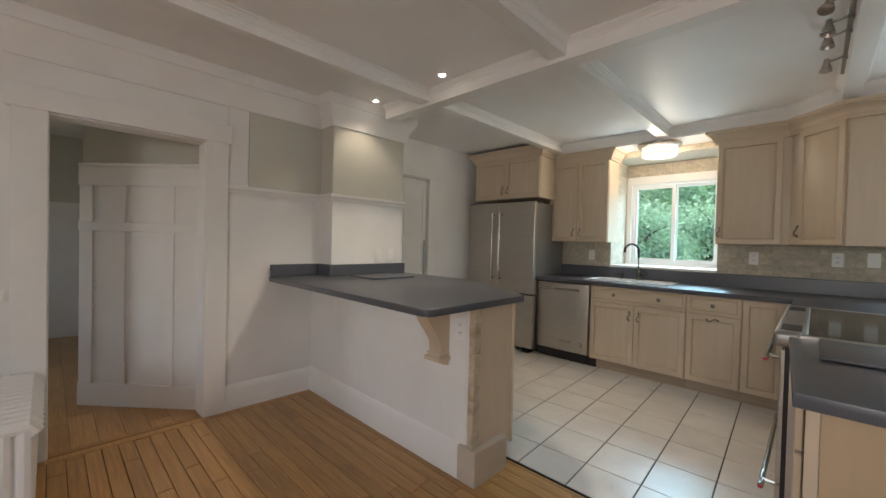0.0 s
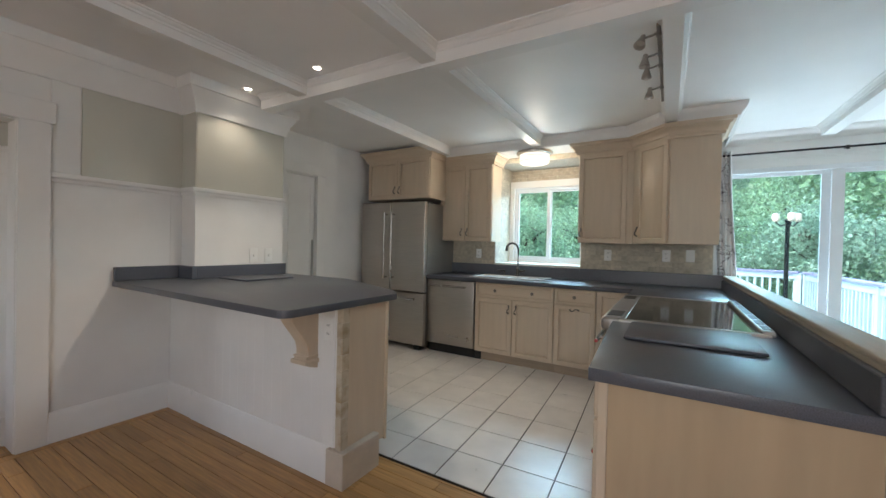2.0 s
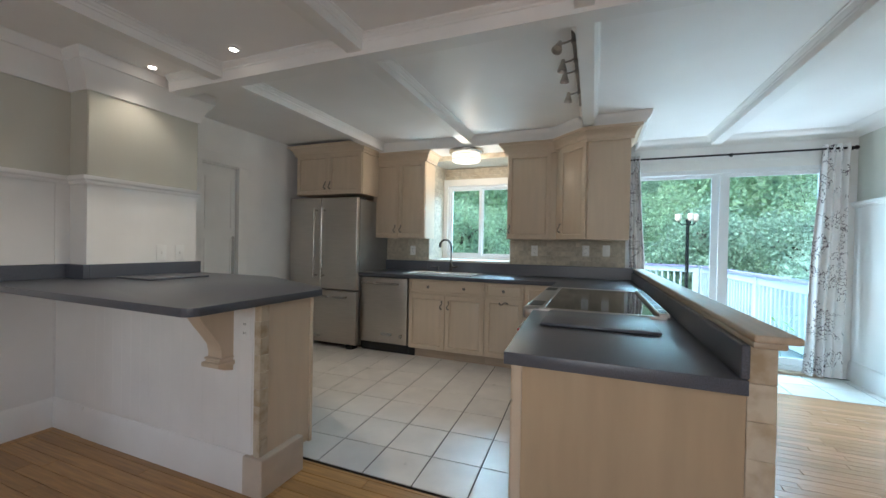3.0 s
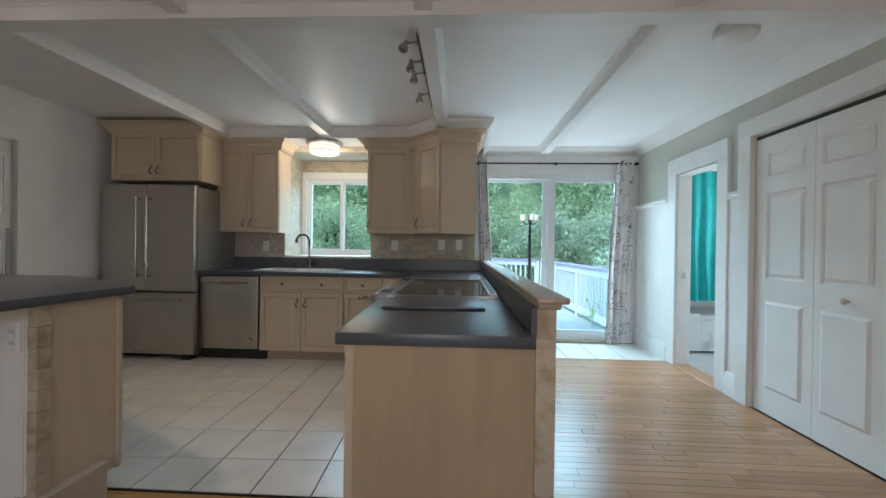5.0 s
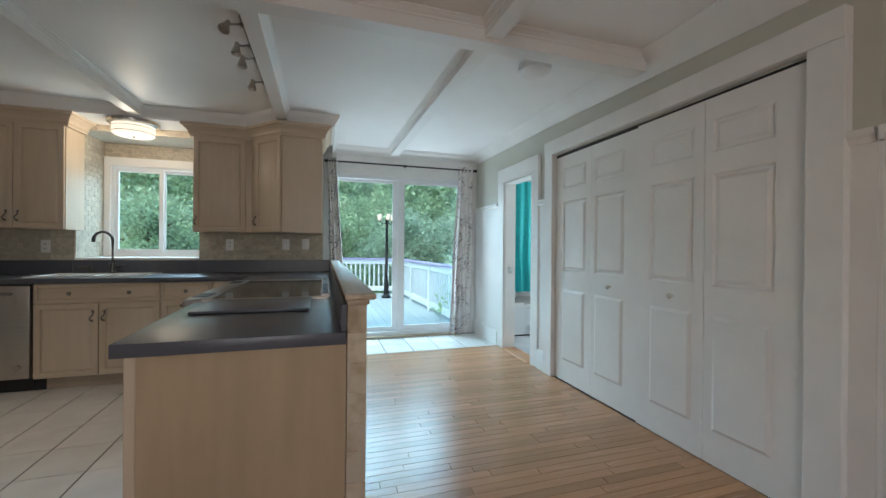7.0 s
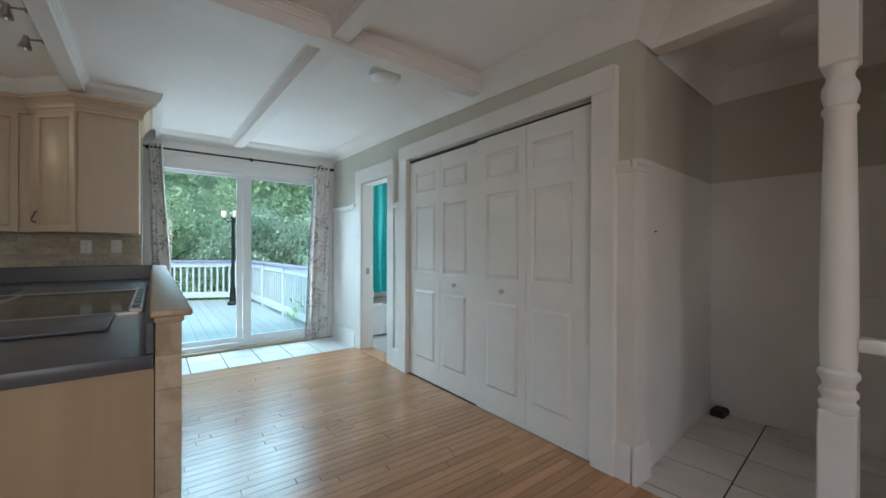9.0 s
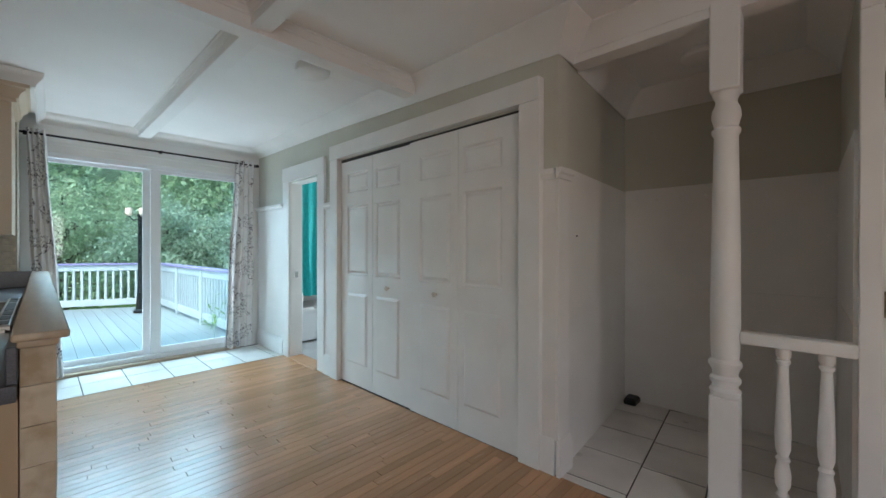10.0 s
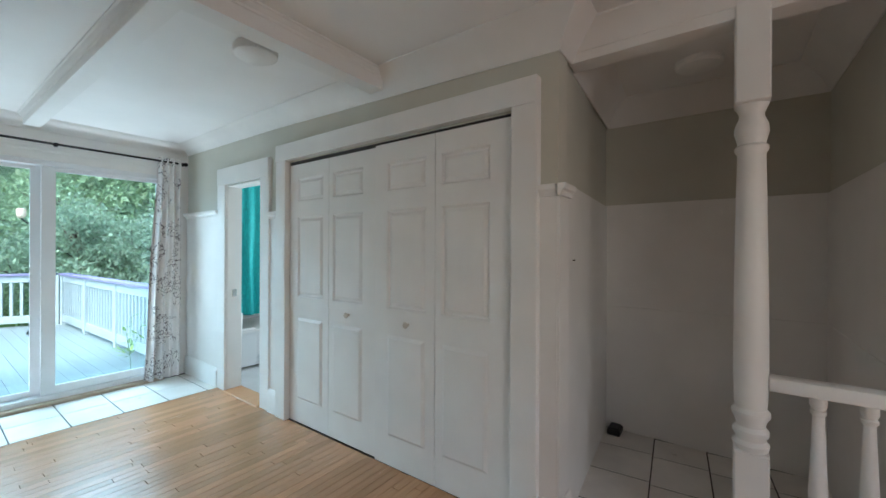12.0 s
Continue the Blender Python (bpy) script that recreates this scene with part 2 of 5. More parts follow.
def prism(bm, outline, z0, z1, bevel=0.0, seg=2):
    """An upright prism over a plan outline."""
    lo = [bm.verts.new((x, y, z0)) for x, y in outline]
    hi = [bm.verts.new((x, y, z1)) for x, y in outline]
    n = len(outline)
    bm.faces.new(lo[::-1])
    bm.faces.new(hi)
    for i in range(n):
        bm.faces.new((lo[i], lo[(i + 1) % n], hi[(i + 1) % n], hi[i]))
    bmesh.ops.recalc_face_normals(bm, faces=bm.faces)
    if bevel:
        bmesh.ops.bevel(bm, geom=list(bm.edges), offset=bevel, segments=seg, affect="EDGES", profile=0.5)
    return bm


def tube(bm, points, radius, seg=10):
    """A round bar through points."""
    pts = [Vector(p) for p in points]
    rings = []
    for i, p in enumerate(pts):
        d = (pts[min(i + 1, len(pts) - 1)] - pts[max(i - 1, 0)]).normalized()
        q = d.to_track_quat("Z", "Y")
        r = radius[i] if isinstance(radius, (list, tuple)) else radius
        rings.append([bm.verts.new(p + q @ Vector((r * math.cos(2 * math.pi * k / seg), r * math.sin(2 * math.pi * k / seg), 0))) for k in range(seg)])
    for a, b in zip(rings, rings[1:]):
        for k in range(seg):
            bm.faces.new((a[k], a[(k + 1) % seg], b[(k + 1) % seg], b[k]))
    bm.faces.new(rings[0][::-1])
    bm.faces.new(rings[-1])
    bmesh.ops.recalc_face_normals(bm, faces=bm.faces)
    return bm


def thing(name, at, label, category, group="", kind=""):
    ob = new(name)
    ob.empty_display_size = 0.1
    ob.location = at
    PLACE[ob.name] = Matrix.Translation(at)
    return tagged(ob, label, category, group, kind)


def part(name, bm, material, parent=None, label="", angle=35):
    """Links a bmesh, given in world places, as one mesh object."""
    me = bpy.data.meshes.new(name)
    bm.to_mesh(me)
    bm.free()
    me.materials.append(material)
    me.shade_smooth()
    me.set_sharp_from_angle(angle=radians(angle))
    ob = new(name, me)
    if parent is not None:
        me.transform(PLACE[parent.name].inverted())
        ob.parent = parent
        PLACE[ob.name] = PLACE[parent.name]
    else:
        PLACE[ob.name] = Matrix()
    if label:
        ob["label"] = label
    return ob


def setting(name, bm, material, label, category):
    return tagged(part(name, bm, material), label, category, kind="structure")


def single(name, bm, material, label, category, group=""):
    return tagged(part(name, bm, material), label, category, group)


def slabs(axis, lo, hi, a0, a1, z0, z1, holes=()):
    """Boxes of a wall lo..hi thick across axis, from a0 to a1 along it, with rectangular holes (a, a, z, z) right through."""
    cuts = sorted({a0, a1, *[h[i] for h in holes for i in (0, 1)]})
    ups = sorted({z0, z1, *[h[i] for h in holes for i in (2, 3)]})
    bm = bmesh.new()
    for p, q in zip(cuts, cuts[1:]):
        run = None
        for u, w in zip(ups, ups[1:]):
            m, k = (p + q) / 2, (u + w) / 2
            if any(h[0] < m < h[1] and h[2] < k < h[3] for h in holes):
                if run:
                    box(bm, *((lo, hi, p, q) if axis == "x" else (p, q, lo, hi)), *run)
                run = None
            else:
                run = (run[0], w) if run else (u, w)
        if run:
            box(bm, *((lo, hi, p, q) if axis == "x" else (p, q, lo, hi)), *run)
    return bm


def panelled(w, h, t=0.02, stile=0.055, groove=0.010, field=0.028, depth=0.014, raise_=0.010):
    """A raised-panel leaf: x from 0 to w, z from 0 to h, its face at y = -t."""
    bm = bmesh.new()
    box(bm, 0, w, -t, 0, 0, h, bevel=0.003)
    face = min(bm.faces, key=lambda f: f.calc_center_median().y - f.calc_area() * 0.001 + (0 if abs(f.normal.y) > 0.9 else 9))
    bmesh.ops.inset_region(bm, faces=[face], thickness=stile, depth=0)
    bmesh.ops.inset_region(bm, faces=[face], thickness=groove, depth=-depth)
    bmesh.ops.inset_region(bm, faces=[face], thickness=field, depth=raise_)
    return bm


def moved(bm, m):
    bm.transform(m)
    return bm


def pull(bm, x, y, z, upright=True, size=0.085):
    """A small S-shaped pull in front of a face at y."""
    pts = []
    for i in range(13):
        u = i / 12 * 2 - 1
        a, b = u * size / 2, 0.012 * math.sin(u * math.pi)
        d = y - 0.004 - 0.024 * (1 - u ** 4)
        pts.append((x + b, d, z + a) if upright else (x + a, d, z + b))
    return tube(bm, pts, [0.0055 if 1 < i < 11 else 0.008 for i in range(13)], 8)


def knob(bm, x, y, z):
    return lathe(bm, [(0.006, 0), (0.006, -0.012), (0.014, -0.016), (0.017, -0.022), (0.012, -0.028), (0.003, -0.03)], (x, y, z), 14, "y")

# ---- structure ----
def assembly(name, material, label, category, rows, bevel=0.003):
    """A piece of the setting made of named boxes: (part name, x, x, y, y, z, z)."""
    top = new(name)
    PLACE[top.name] = Matrix()
    tagged(top, label, category, kind="structure")
    for r in rows:
        part(r[0], boxes(tuple(r[1:]), bevel=bevel), material, top)
    return top


CEILING = 2.47
setting("floor_base", boxes((-6.7, 4.3, -2.5, 5.47, -0.25, -0.016), (2.81, 4.26, 5.47, 5.85, -0.25, -0.016)), OAKGAP, "dark gaps under the strip floor", "floor")
setting("ceiling", boxes((-6.7, 4.3, -2.55, 5.86, CEILING, 2.62)), CEIL, "white painted plaster ceiling", "ceiling")
setting("wall_west", slabs("x", -3.09, -2.95, -2.4, 1.75, 0, CEILING, [(0.18, 0.95, 0, 1.95)]), WALL, "white painted wall with a wide cased opening", "wall")
setting("wall_west_kitchen", slabs("x", -3.39, -3.25, 1.75, 5.35, 0, CEILING, [(2.97, 3.39, 0.0, 2.03)]), WALL, "white painted kitchen wall with a narrow door", "wall")
assembly("wall_chimney", WALL, "white boxed-out chimney breast", "wall", [("breast", -3.25, -2.755, 1.83, 2.58, 0.93, CEILING), ("chimney_base", -3.25, -2.60, 1.762, 2.58, 0.0, 0.93), ("return_wall", -3.25, -2.95, 1.752, 1.83, 0, CEILING)], 0)
setting("wall_north_kitchen", slabs("y", 4.82, 5.345, -3.25, 0.665, 0, CEILING, [(-1.60, -0.56, 1.06, 2.30)]), TRAVGROUT, "kitchen wall with a deep window bay", "wall")
setting("wall_north", slabs("y", 5.35, 5.47, -3.39, 2.87, -0.02, CEILING, [(0.78, 2.53, 0.03, 2.13), (-1.54, -0.62, 1.09, 2.06)]), WALL, "white outside wall with a window and a sliding door", "wall")
setting("wall_east", slabs("x", 2.75, 2.87, 1.19, 5.35, 0, CEILING, [(3.79, 4.43, 0, 1.97), (1.41, 3.38, 0, 2.06)]), SAGE, "pale sage painted wall above white wainscot", "wall")
bm = bmesh.new()
prism(bm, [(2.87, 1.20), (4.14, 1.30), (4.26, 1.31), (4.26, 1.40), (2.87, 1.40)], 0, CEILING)
setting("wall_alcove_side", bm, SAGE, "sage painted side wall of the entry alcove", "wall")
setting("wall_alcove_back", boxes((4.14, 4.26, -0.04, 1.305, 0, CEILING)), SAGE, "sage painted back wall of the entry alcove", "wall")
setting("wall_alcove_south", boxes((3.0, 4.14, -0.04, 0.05, 0, CEILING)), SAGE, "sage painted wall beside the entry door", "wall")
setting("wall_entry", slabs("x", 3.0, 3.12, -2.4, -0.04, 0, CEILING, [(-0.95, -0.045, 0, 2.15)]), WALL, "white wall with the entry door", "wall")
# Unseen wall; its opening is invented to hold the dining fill lamp.
setting("wall_south", slabs("y", -2.52, -2.4, -3.09, 3.12, 0, CEILING, [(-0.6, 1.2, 0.9, 2.1)]), WALL, "white wall behind with an added opening for a fill lamp", "wall")
# hall behind the cased opening
bm = bmesh.new()
prism(bm, [(-3.095, 1.0), (-3.80, 0.36), (-3.90, 0.47), (-3.20, 1.12), (-3.095, 1.12)], 0, CEILING)
setting("wall_hall_diagonal", bm, SAGE, "sage wall above tall white panelling, set askew in the hall", "wall")
setting("wall_hall_end", boxes((-6.6, -6.5, -1.2, 1.7, 0, CEILING)), SAGE, "sage wall at the end of the dim hall", "wall")
setting("wall_hall_north", boxes((-6.5, -3.2, 1.3, 1.4, 0, CEILING)), SAGE, "sage wall of the hall", "wall")
# The opening is added for the hall lamp and stays out of sight.
setting("wall_hall_south", slabs("y", -1.3, -1.2, -6.5, -3.09, 0, CEILING, [(-5.2, -4.2, 0.8, 2.0)]), SAGE, "sage wall of the hall", "wall")
# bathroom and closet shells
setting("wall_bath", boxes((2.80, 2.87, 5.47, 5.85, 0, CEILING), (2.80, 4.26, 5.75, 5.85, 0, CEILING), (2.87, 4.2, 3.5, 3.56, 0, CEILING)), WALL, "white bathroom walls", "wall")
# East opening made only to let the bathroom fill lamp in.
setting("wall_bath_east", slabs("x", 4.2, 4.26, 3.5, 5.75, 0, CEILING, [(3.9, 4.6, 1.1, 1.9)]), WALL, "white bathroom wall with an added opening for a fill lamp", "wall")
setting("wall_closet", boxes((3.4, 3.46, 1.40, 3.5, 0, CEILING)), WALL, "white back of the closet", "wall")

# crown, beams, soffit
COVE = [(0, 0), (0, -0.165), (0.008, -0.165), (0.02, -0.135), (0.045, -0.095), (0.08, -0.055), (0.12, -0.024), (0.15, -0.005), (0.15, 0)]


def mitred(bm, profile, path, z, left=True, drops=None):
    """Runs a profile of (out, up) rows along a plan path with mitred corners; out points to the path's left, or its right.
    drops scales its height at each corner of the path."""
    p = [Vector((x, y)) for x, y in path]
    rows = []
    for i, q in enumerate(p):
        ns = []
        for a, c in ((i - 1, i), (i, i + 1)):
            if a >= 0 and c < len(p):
                d = (p[c] - p[a]).normalized()
                ns.append(Vector((-d.y, d.x)) if left else Vector((d.y, -d.x)))
        n = ns[0] if len(ns) == 1 else (ns[0] + ns[1]) / (1 + ns[0].dot(ns[1]))
        k = drops[i] if drops else 1
        rows.append([bm.verts.new((q.x + n.x * u, q.y + n.y * u, z + w * k)) for u, w in profile])
    k = len(profile)
    for a, c in zip(rows, rows[1:]):
        for j in range(k):
            bm.faces.new((a[j], a[(j + 1) % k], c[(j + 1) % k], c[j]))
    bm.faces.new(rows[0][::-1])
    bm.faces.new(rows[-1])
    bmesh.ops.recalc_face_normals(bm, faces=bm.faces)
    return bm


def crown(name, runs, profile=COVE, z=CEILING, material=None, label="white plaster crown moulding along the ceiling"):
    bm = bmesh.new()
    for s, e, out in runs:
        sweep(bm, profile, (*s, z), (*e, z), (*out, 0))
    return setting(name, bm, material or TRIM, label, "crown moulding")


setting("crown_east", mitred(bmesh.new(), COVE, [(0.80, 5.35), (2.75, 5.35), (2.75, 3.6), (2.75, 1.19), (2.925, 1.19)], CEILING, False, (0.5, 0.5, 0.6, 1, 1)), TRIM, "white plaster crown moulding along the ceiling", "crown moulding")
CHIM = [(0, 0), (0, -0.24), (0.016, -0.24), (0.022, -0.21), (0.04, -0.15), (0.07, -0.10), (0.08, -0.08), (0.09, -0.075), (0.095, 0)]
setting("crown_west", mitred(bmesh.new(), CHIM, [(-2.95, -2.4), (-2.95, 1.83), (-2.755, 1.83), (-2.755, 2.58), (-3.25, 2.58)], CEILING, False), TRIM, "deep white crown moulding over the sage panels", "crown moulding")
setting("crown_alcove", mitred(bmesh.new(), COVE, [(3.04, 1.215), (4.14, 1.29), (4.14, 0.05), (3.04, 0.05)], CEILING, False), TRIM, "white plaster cove round the entry alcove", "crown moulding")
setting("header_alcove", boxes((2.925, 3.04, 0.05, 1.20, 2.308, CEILING - 0.002), bevel=0.003), TRIM, "white header beam across the front of the entry alcove", "beam")
crown("crown_header", [((2.925, 1.19), (2.925, 0.05), (-1, 0))], [(0, 0), (0, -0.115), (0.006, -0.115), (0.012, -0.09), (0.03, -0.055), (0.055, -0.028), (0.085, -0.01), (0.085, 0)])


def beam(name, a, b, width=0.12, drop=0.093):
    a, b = Vector((*a, 0)), Vector((*b, 0))
    d = (b - a).normalized()
    o = Vector((d.y, -d.x, 0))
    w = width / 2
    profile = [(-w - 0.035, 0), (-w - 0.035, -0.01), (-w - 0.025, -0.014), (-w - 0.02, -0.024), (-w - 0.008, -0.032), (-w - 0.006, -0.042), (-w, -0.046), (-w, -drop), (w, -drop), (w, -0.046), (w + 0.006, -0.042), (w + 0.008, -0.032), (w + 0.02, -0.024), (w + 0.025, -0.014), (w + 0.035, -0.01), (w + 0.035, 0)]
    bm = bmesh.new()
    sweep(bm, profile, (a.x, a.y, CEILING + 0.003), (b.x, b.y, CEILING + 0.003), o)
    return setting(name, bm, BEAMP, "white painted ceiling beam with moulded edges", "beam")


beam("ceiling_beam_cross", (-2.62, 2.31), (2.68, 2.33), 0.11, 0.116)
for i, (a, b) in enumerate([((-2.13, -2.4), (-2.10, 4.45)), ((-0.96, -2.4), (-0.98, 4.45)), ((0.33, -2.4), (0.29, 4.2)), ((1.66, -2.4), (1.54, 5.2))]):
    beam(f"ceiling_beam_{i + 1}", a, b, 0.10 if i != 2 else 0.09)
bm = bmesh.new()
prism(bm, [(-2.16, 4.46), (-0.06, 4.46), (0.22, 4.19), (0.75, 4.17), (0.77, 4.82), (-2.16, 4.82)], 2.362, CEILING - 0.002)
setting("soffit", bm, BEAMP, "white soffit over the wall cabinets", "soffit")
bm = bmesh.new()
mitred(bm, [(0, -0.002), (0, -0.1), (0.015, -0.1), (0.02, -0.08), (0.045, -0.05), (0.055, -0.03), (0.06, -0.002)], [(-2.16, 4.46), (-0.06, 4.46), (0.22, 4.19), (0.755, 4.17), (0.77, 5.3)], CEILING, False)
setting("crown_soffit", bm, BEAMP, "white moulding along the soffit edge", "crown moulding")

# wainscot, rails, casings, baseboards
BASE = [(0, 0), (0.022, 0), (0.022, 0.15), (0.016, 0.165), (0.010, 0.185), (0.006, 0.19), (0, 0.19)]
RAIL = [(0, 0), (0.014, 0), (0.018, 0.02), (0.03, 0.03), (0.034, 0.045), (0.034, 0.055), (0, 0.055)]


def run(name, profile, z, runs, label, category="trim", material=None):
    bm = bmesh.new()
    for s, e, out in runs:
        sweep(bm, profile, (*s, z), (*e, z), (*out, 0))
    return setting(name, bm, material or TRIM, label, category)


run("baseboard_west", BASE, 0, [((-2.95, -2.4), (-2.95, 0.05), (1, 0)), ((-2.95, 1.09), (-2.95, 1.755), (1, 0)), ((-2.972, 1.762), (-2.575, 1.762), (0, -1)), ((-2.60, 1.74), (-2.60, 1.80), (1, 0))], "tall white baseboard", "baseboard")
setting("chair_rail_west", mitred(bmesh.new(), RAIL, [(-2.95, 1.09), (-2.95, 1.83), (-2.755, 1.83), (-2.755, 2.60)], 1.61, False), TRIM, "white moulded chair rail", "chair rail")
assembly("paint_sage_west", SAGE, "pale sage painted panel above the chair rail", "wall paint", [("paint_panel", -2.949, -2.946, 1.235, 1.83, 1.668, 2.30), ("paint_panel", -2.95, -2.755, 1.827, 1.829, 1.668, 2.25), ("paint_panel", -2.754, -2.751, 1.83, 2.578, 1.668, 2.25)])
assembly("casing_west", TRIM, "wide flat white door casing", "door casing", [("side_board", -2.95, -2.922, 0.95, 1.09, 0, 1.955), ("side_board", -2.95, -2.922, 0.04, 0.18, 0, 1.955), ("head_board", -2.95, -2.918, 0.02, 1.11, 1.955, 2.085), ("jamb", -3.1, -2.94, 0.945, 0.952, 0, 1.952), ("jamb", -3.1, -2.94, 0.178, 0.185, 0, 1.952), ("head_jamb", -3.1, -2.94, 0.178, 0.952, 1.945, 1.953)])
assembly("batten_west", TRIM, "white wall battens", "trim", [("batten", -2.95, -2.944, 1.09, 1.10, 0.19, 1.61), ("batten", -2.95, -2.943, 1.091, 1.232, 1.67, 2.3), ("batten", -2.95, -2.93, -2.4, 0.02, 0.92, 0.97)])

EASTY = [(4.585, 5.35), (3.51, 3.655), (1.19, 1.275)]
assembly("wainscot_east", TRIM, "white painted wainscot boards", "wainscot", [("board", 2.735, 2.75, a, b, 0, 1.69 if a > 4 else 1.62) for a, b in EASTY] + [("board", 2.735, 2.868, 1.176, 1.189, 0, 1.62)], 0.001)
run("chair_rail_slider", RAIL, 1.69, [((2.735, EASTY[0][0]), (2.735, EASTY[0][1]), (-1, 0))], "white chair rail on the taller wainscot", "chair rail")
run("chair_rail_east", RAIL, 1.62, [((2.735, a), (2.735, b), (-1, 0)) for a, b in EASTY[1:]] + [((2.70, 1.176), (2.87, 1.176), (0, -1))], "white chair rail on the wainscot", "chair rail")
run("baseboard_east", BASE, 0, [((2.735, a), (2.735, b), (-1, 0)) for a, b in EASTY] + [((2.713, 1.176), (2.87, 1.176), (0, -1))], "tall white baseboard", "baseboard")
assembly("casing_bath", TRIM, "flat white casing of the bathroom door", "door casing", [("side_board", 2.72, 2.75, 4.43, 4.585, 0, 1.98), ("side_board", 2.72, 2.75, 3.655, 3.79, 0, 1.98), ("head_board", 2.715, 2.75, 3.655, 4.585, 1.98, 2.14), ("jamb", 2.74, 2.88, 4.423, 4.432, 0, 1.975), ("jamb", 2.74, 2.88, 3.788, 3.797, 0, 1.975), ("head_jamb", 2.74, 2.88, 3.79, 4.43, 1.963, 1.972)])
assembly("casing_closet", TRIM, "wide white casing round the closet", "door casing", [("side_board", 2.70, 2.75, 3.38, 3.51, 0, 2.07), ("side_board", 2.70, 2.75, 1.275, 1.41, 0, 2.07), ("head_board", 2.695, 2.75, 1.275, 3.51, 2.07, 2.20)])
# One black strip for the track and the shade in the gap over the doors.
setting("closet_gap_track", boxes((2.752, 2.78, 1.41, 3.38, 2.032, 2.06)), BLACK, "dark gap and track above the closet doors", "door track")
# alcove wainscot
wa = assembly("wainscot_alcove", TRIM, "plain white wall boards in the entry alcove", "wainscot", [("lower_board", 4.126, 4.14, 0.05, 1.29, 0, 0.936), ("upper_board", 4.127, 4.14, 0.05, 1.29, 0.938, 1.71), ("lower_board", 3.0, 4.126, 0.05, 0.064, 0, 0.936), ("upper_board", 3.0, 4.126, 0.05, 0.063, 0.938, 1.71)], 0.001)
part("side_board", prism(bmesh.new(), [(2.87, 1.188), (4.13, 1.288), (4.13, 1.302), (2.87, 1.202)], 0, 1.70), TRIM, wa)
assembly("casing_entry", TRIM, "white casing of the entry door", "door casing", [("side_board", 2.965, 3.0, -0.012, 0.05, 0, 2.16), ("jamb", 2.985, 3.06, -0.045, -0.012, 0, 2.15), ("side_board", 2.965, 3.0, -1.07, -0.95, 0, 2.16), ("head_board", 2.96, 3.0, -1.09, 0.05, 2.16, 2.29)])
# hall panelling, on the skew wall
hall = thing("hall_panelling", (-3.4, 0.7, 0), "tall white frame-and-panel wainscot in the hall", "wainscot", kind="structure")
L = math.hypot(0.705, 0.64)
HM = pose(-3.80, 0.352, 0, 0, 0, math.degrees(math.atan2(0.64, 0.705)))
part("backing", moved(boxes((0, L, -0.012, 0.0, 0, 1.80)), HM), TRIM, hall)
STILES = [(0.04, 0.112), (0.29, 0.361), (0.664, 0.731), (0.90, L)]
for a, b in ((0, 0.17), (1.306, 1.373), (1.643, 1.78)):
    part("rail", moved(boxes((0, L, -0.024, -0.012, a, b), bevel=0.003), HM), TRIM, hall)
for a, b in STILES:
    for z0, z1 in ((0.17, 1.306), (1.373, 1.643)):
        part("stile", moved(boxes((a, b, -0.0235, -0.012, z0, z1), bevel=0.003), HM), TRIM, hall)
part("cap", moved(boxes((0, L, -0.034, 0.0, 1.78, 1.81), bevel=0.008), HM), TRIM, hall)
setting("wainscot_hall_end", boxes((-6.5, -6.48, -1.2, 1.3, 0, 1.66)), TRIM, "white wainscot at the end of the hall", "wainscot")
# narrow kitchen door in the west wall
d1 = thing("door_1", (-3.27, 2.97, 0), "narrow white two-panel door, closed", "door", kind="structure")
bm = bmesh.new()
box(bm, -3.31, -3.275, 2.975, 3.385, 0.01, 2.025)
part("leaf", bm, TRIM, d1)
part("panel_moulding", boxes((-3.275, -3.268, 3.03, 3.33, 1.38, 1.385), (-3.275, -3.268, 3.03, 3.33, 1.27, 1.275), (-3.275, -3.268, 3.03, 3.035, 0.3, 1.27), (-3.275, -3.268, 3.325, 3.33, 0.3, 1.27), (-3.275, -3.268, 3.03, 3.035, 1.385, 1.9), (-3.275, -3.268, 3.325, 3.33, 1.385, 1.9)), TRIM, d1)
# Grey strip drawn where the door's opening gap is; no hardware there.
part("door_gap_strip", boxes((-3.274, -3.266, 3.345, 3.375, 0.85, 1.3), bevel=0.002), mat("grey_door_gap", (0.45, 0.44, 0.42), 0.4, 0.5), d1, "grey strip standing for the door's opening gap")
assembly("casing_kitchen_door", TRIM, "white casing of the narrow kitchen door", "door casing", [("side_board", -3.25, -3.225, 3.39, 3.50, 0, 2.04), ("side_board", -3.25, -3.225, 2.86, 2.97, 0, 2.04), ("head_board", -3.25, -3.222, 2.85, 3.51, 2.04, 2.15)])

# window over the sink
w1 = thing("window_1", (-1.08, 5.36, 1.13), "white vinyl sliding window in a deep bay", "window", kind="structure")
part("window_frame", slabs("y", 5.33, 5.40, -1.54, -0.62, 1.09, 2.06, [(-1.51, -0.65, 1.12, 2.03)]), VINYL, w1)
part("sash", slabs("y", 5.345, 5.375, -1.51, -1.06, 1.12, 2.03, [(-1.48, -1.10, 1.15, 2.0)]), VINYL, w1)
part("sash", slabs("y", 5.377, 5.395, -1.09, -0.65, 1.12, 2.03, [(-1.045, -0.68, 1.145, 2.005)]), VINYL, w1)
for a, b, y in ((-1.48, -1.10, 5.36), (-1.045, -0.68, 5.386)):
    p = part("pane", boxes((a, b, y - 0.002, y + 0.002, 1.145, 2.005)), GLASS, w1)
    p.visible_shadow = False
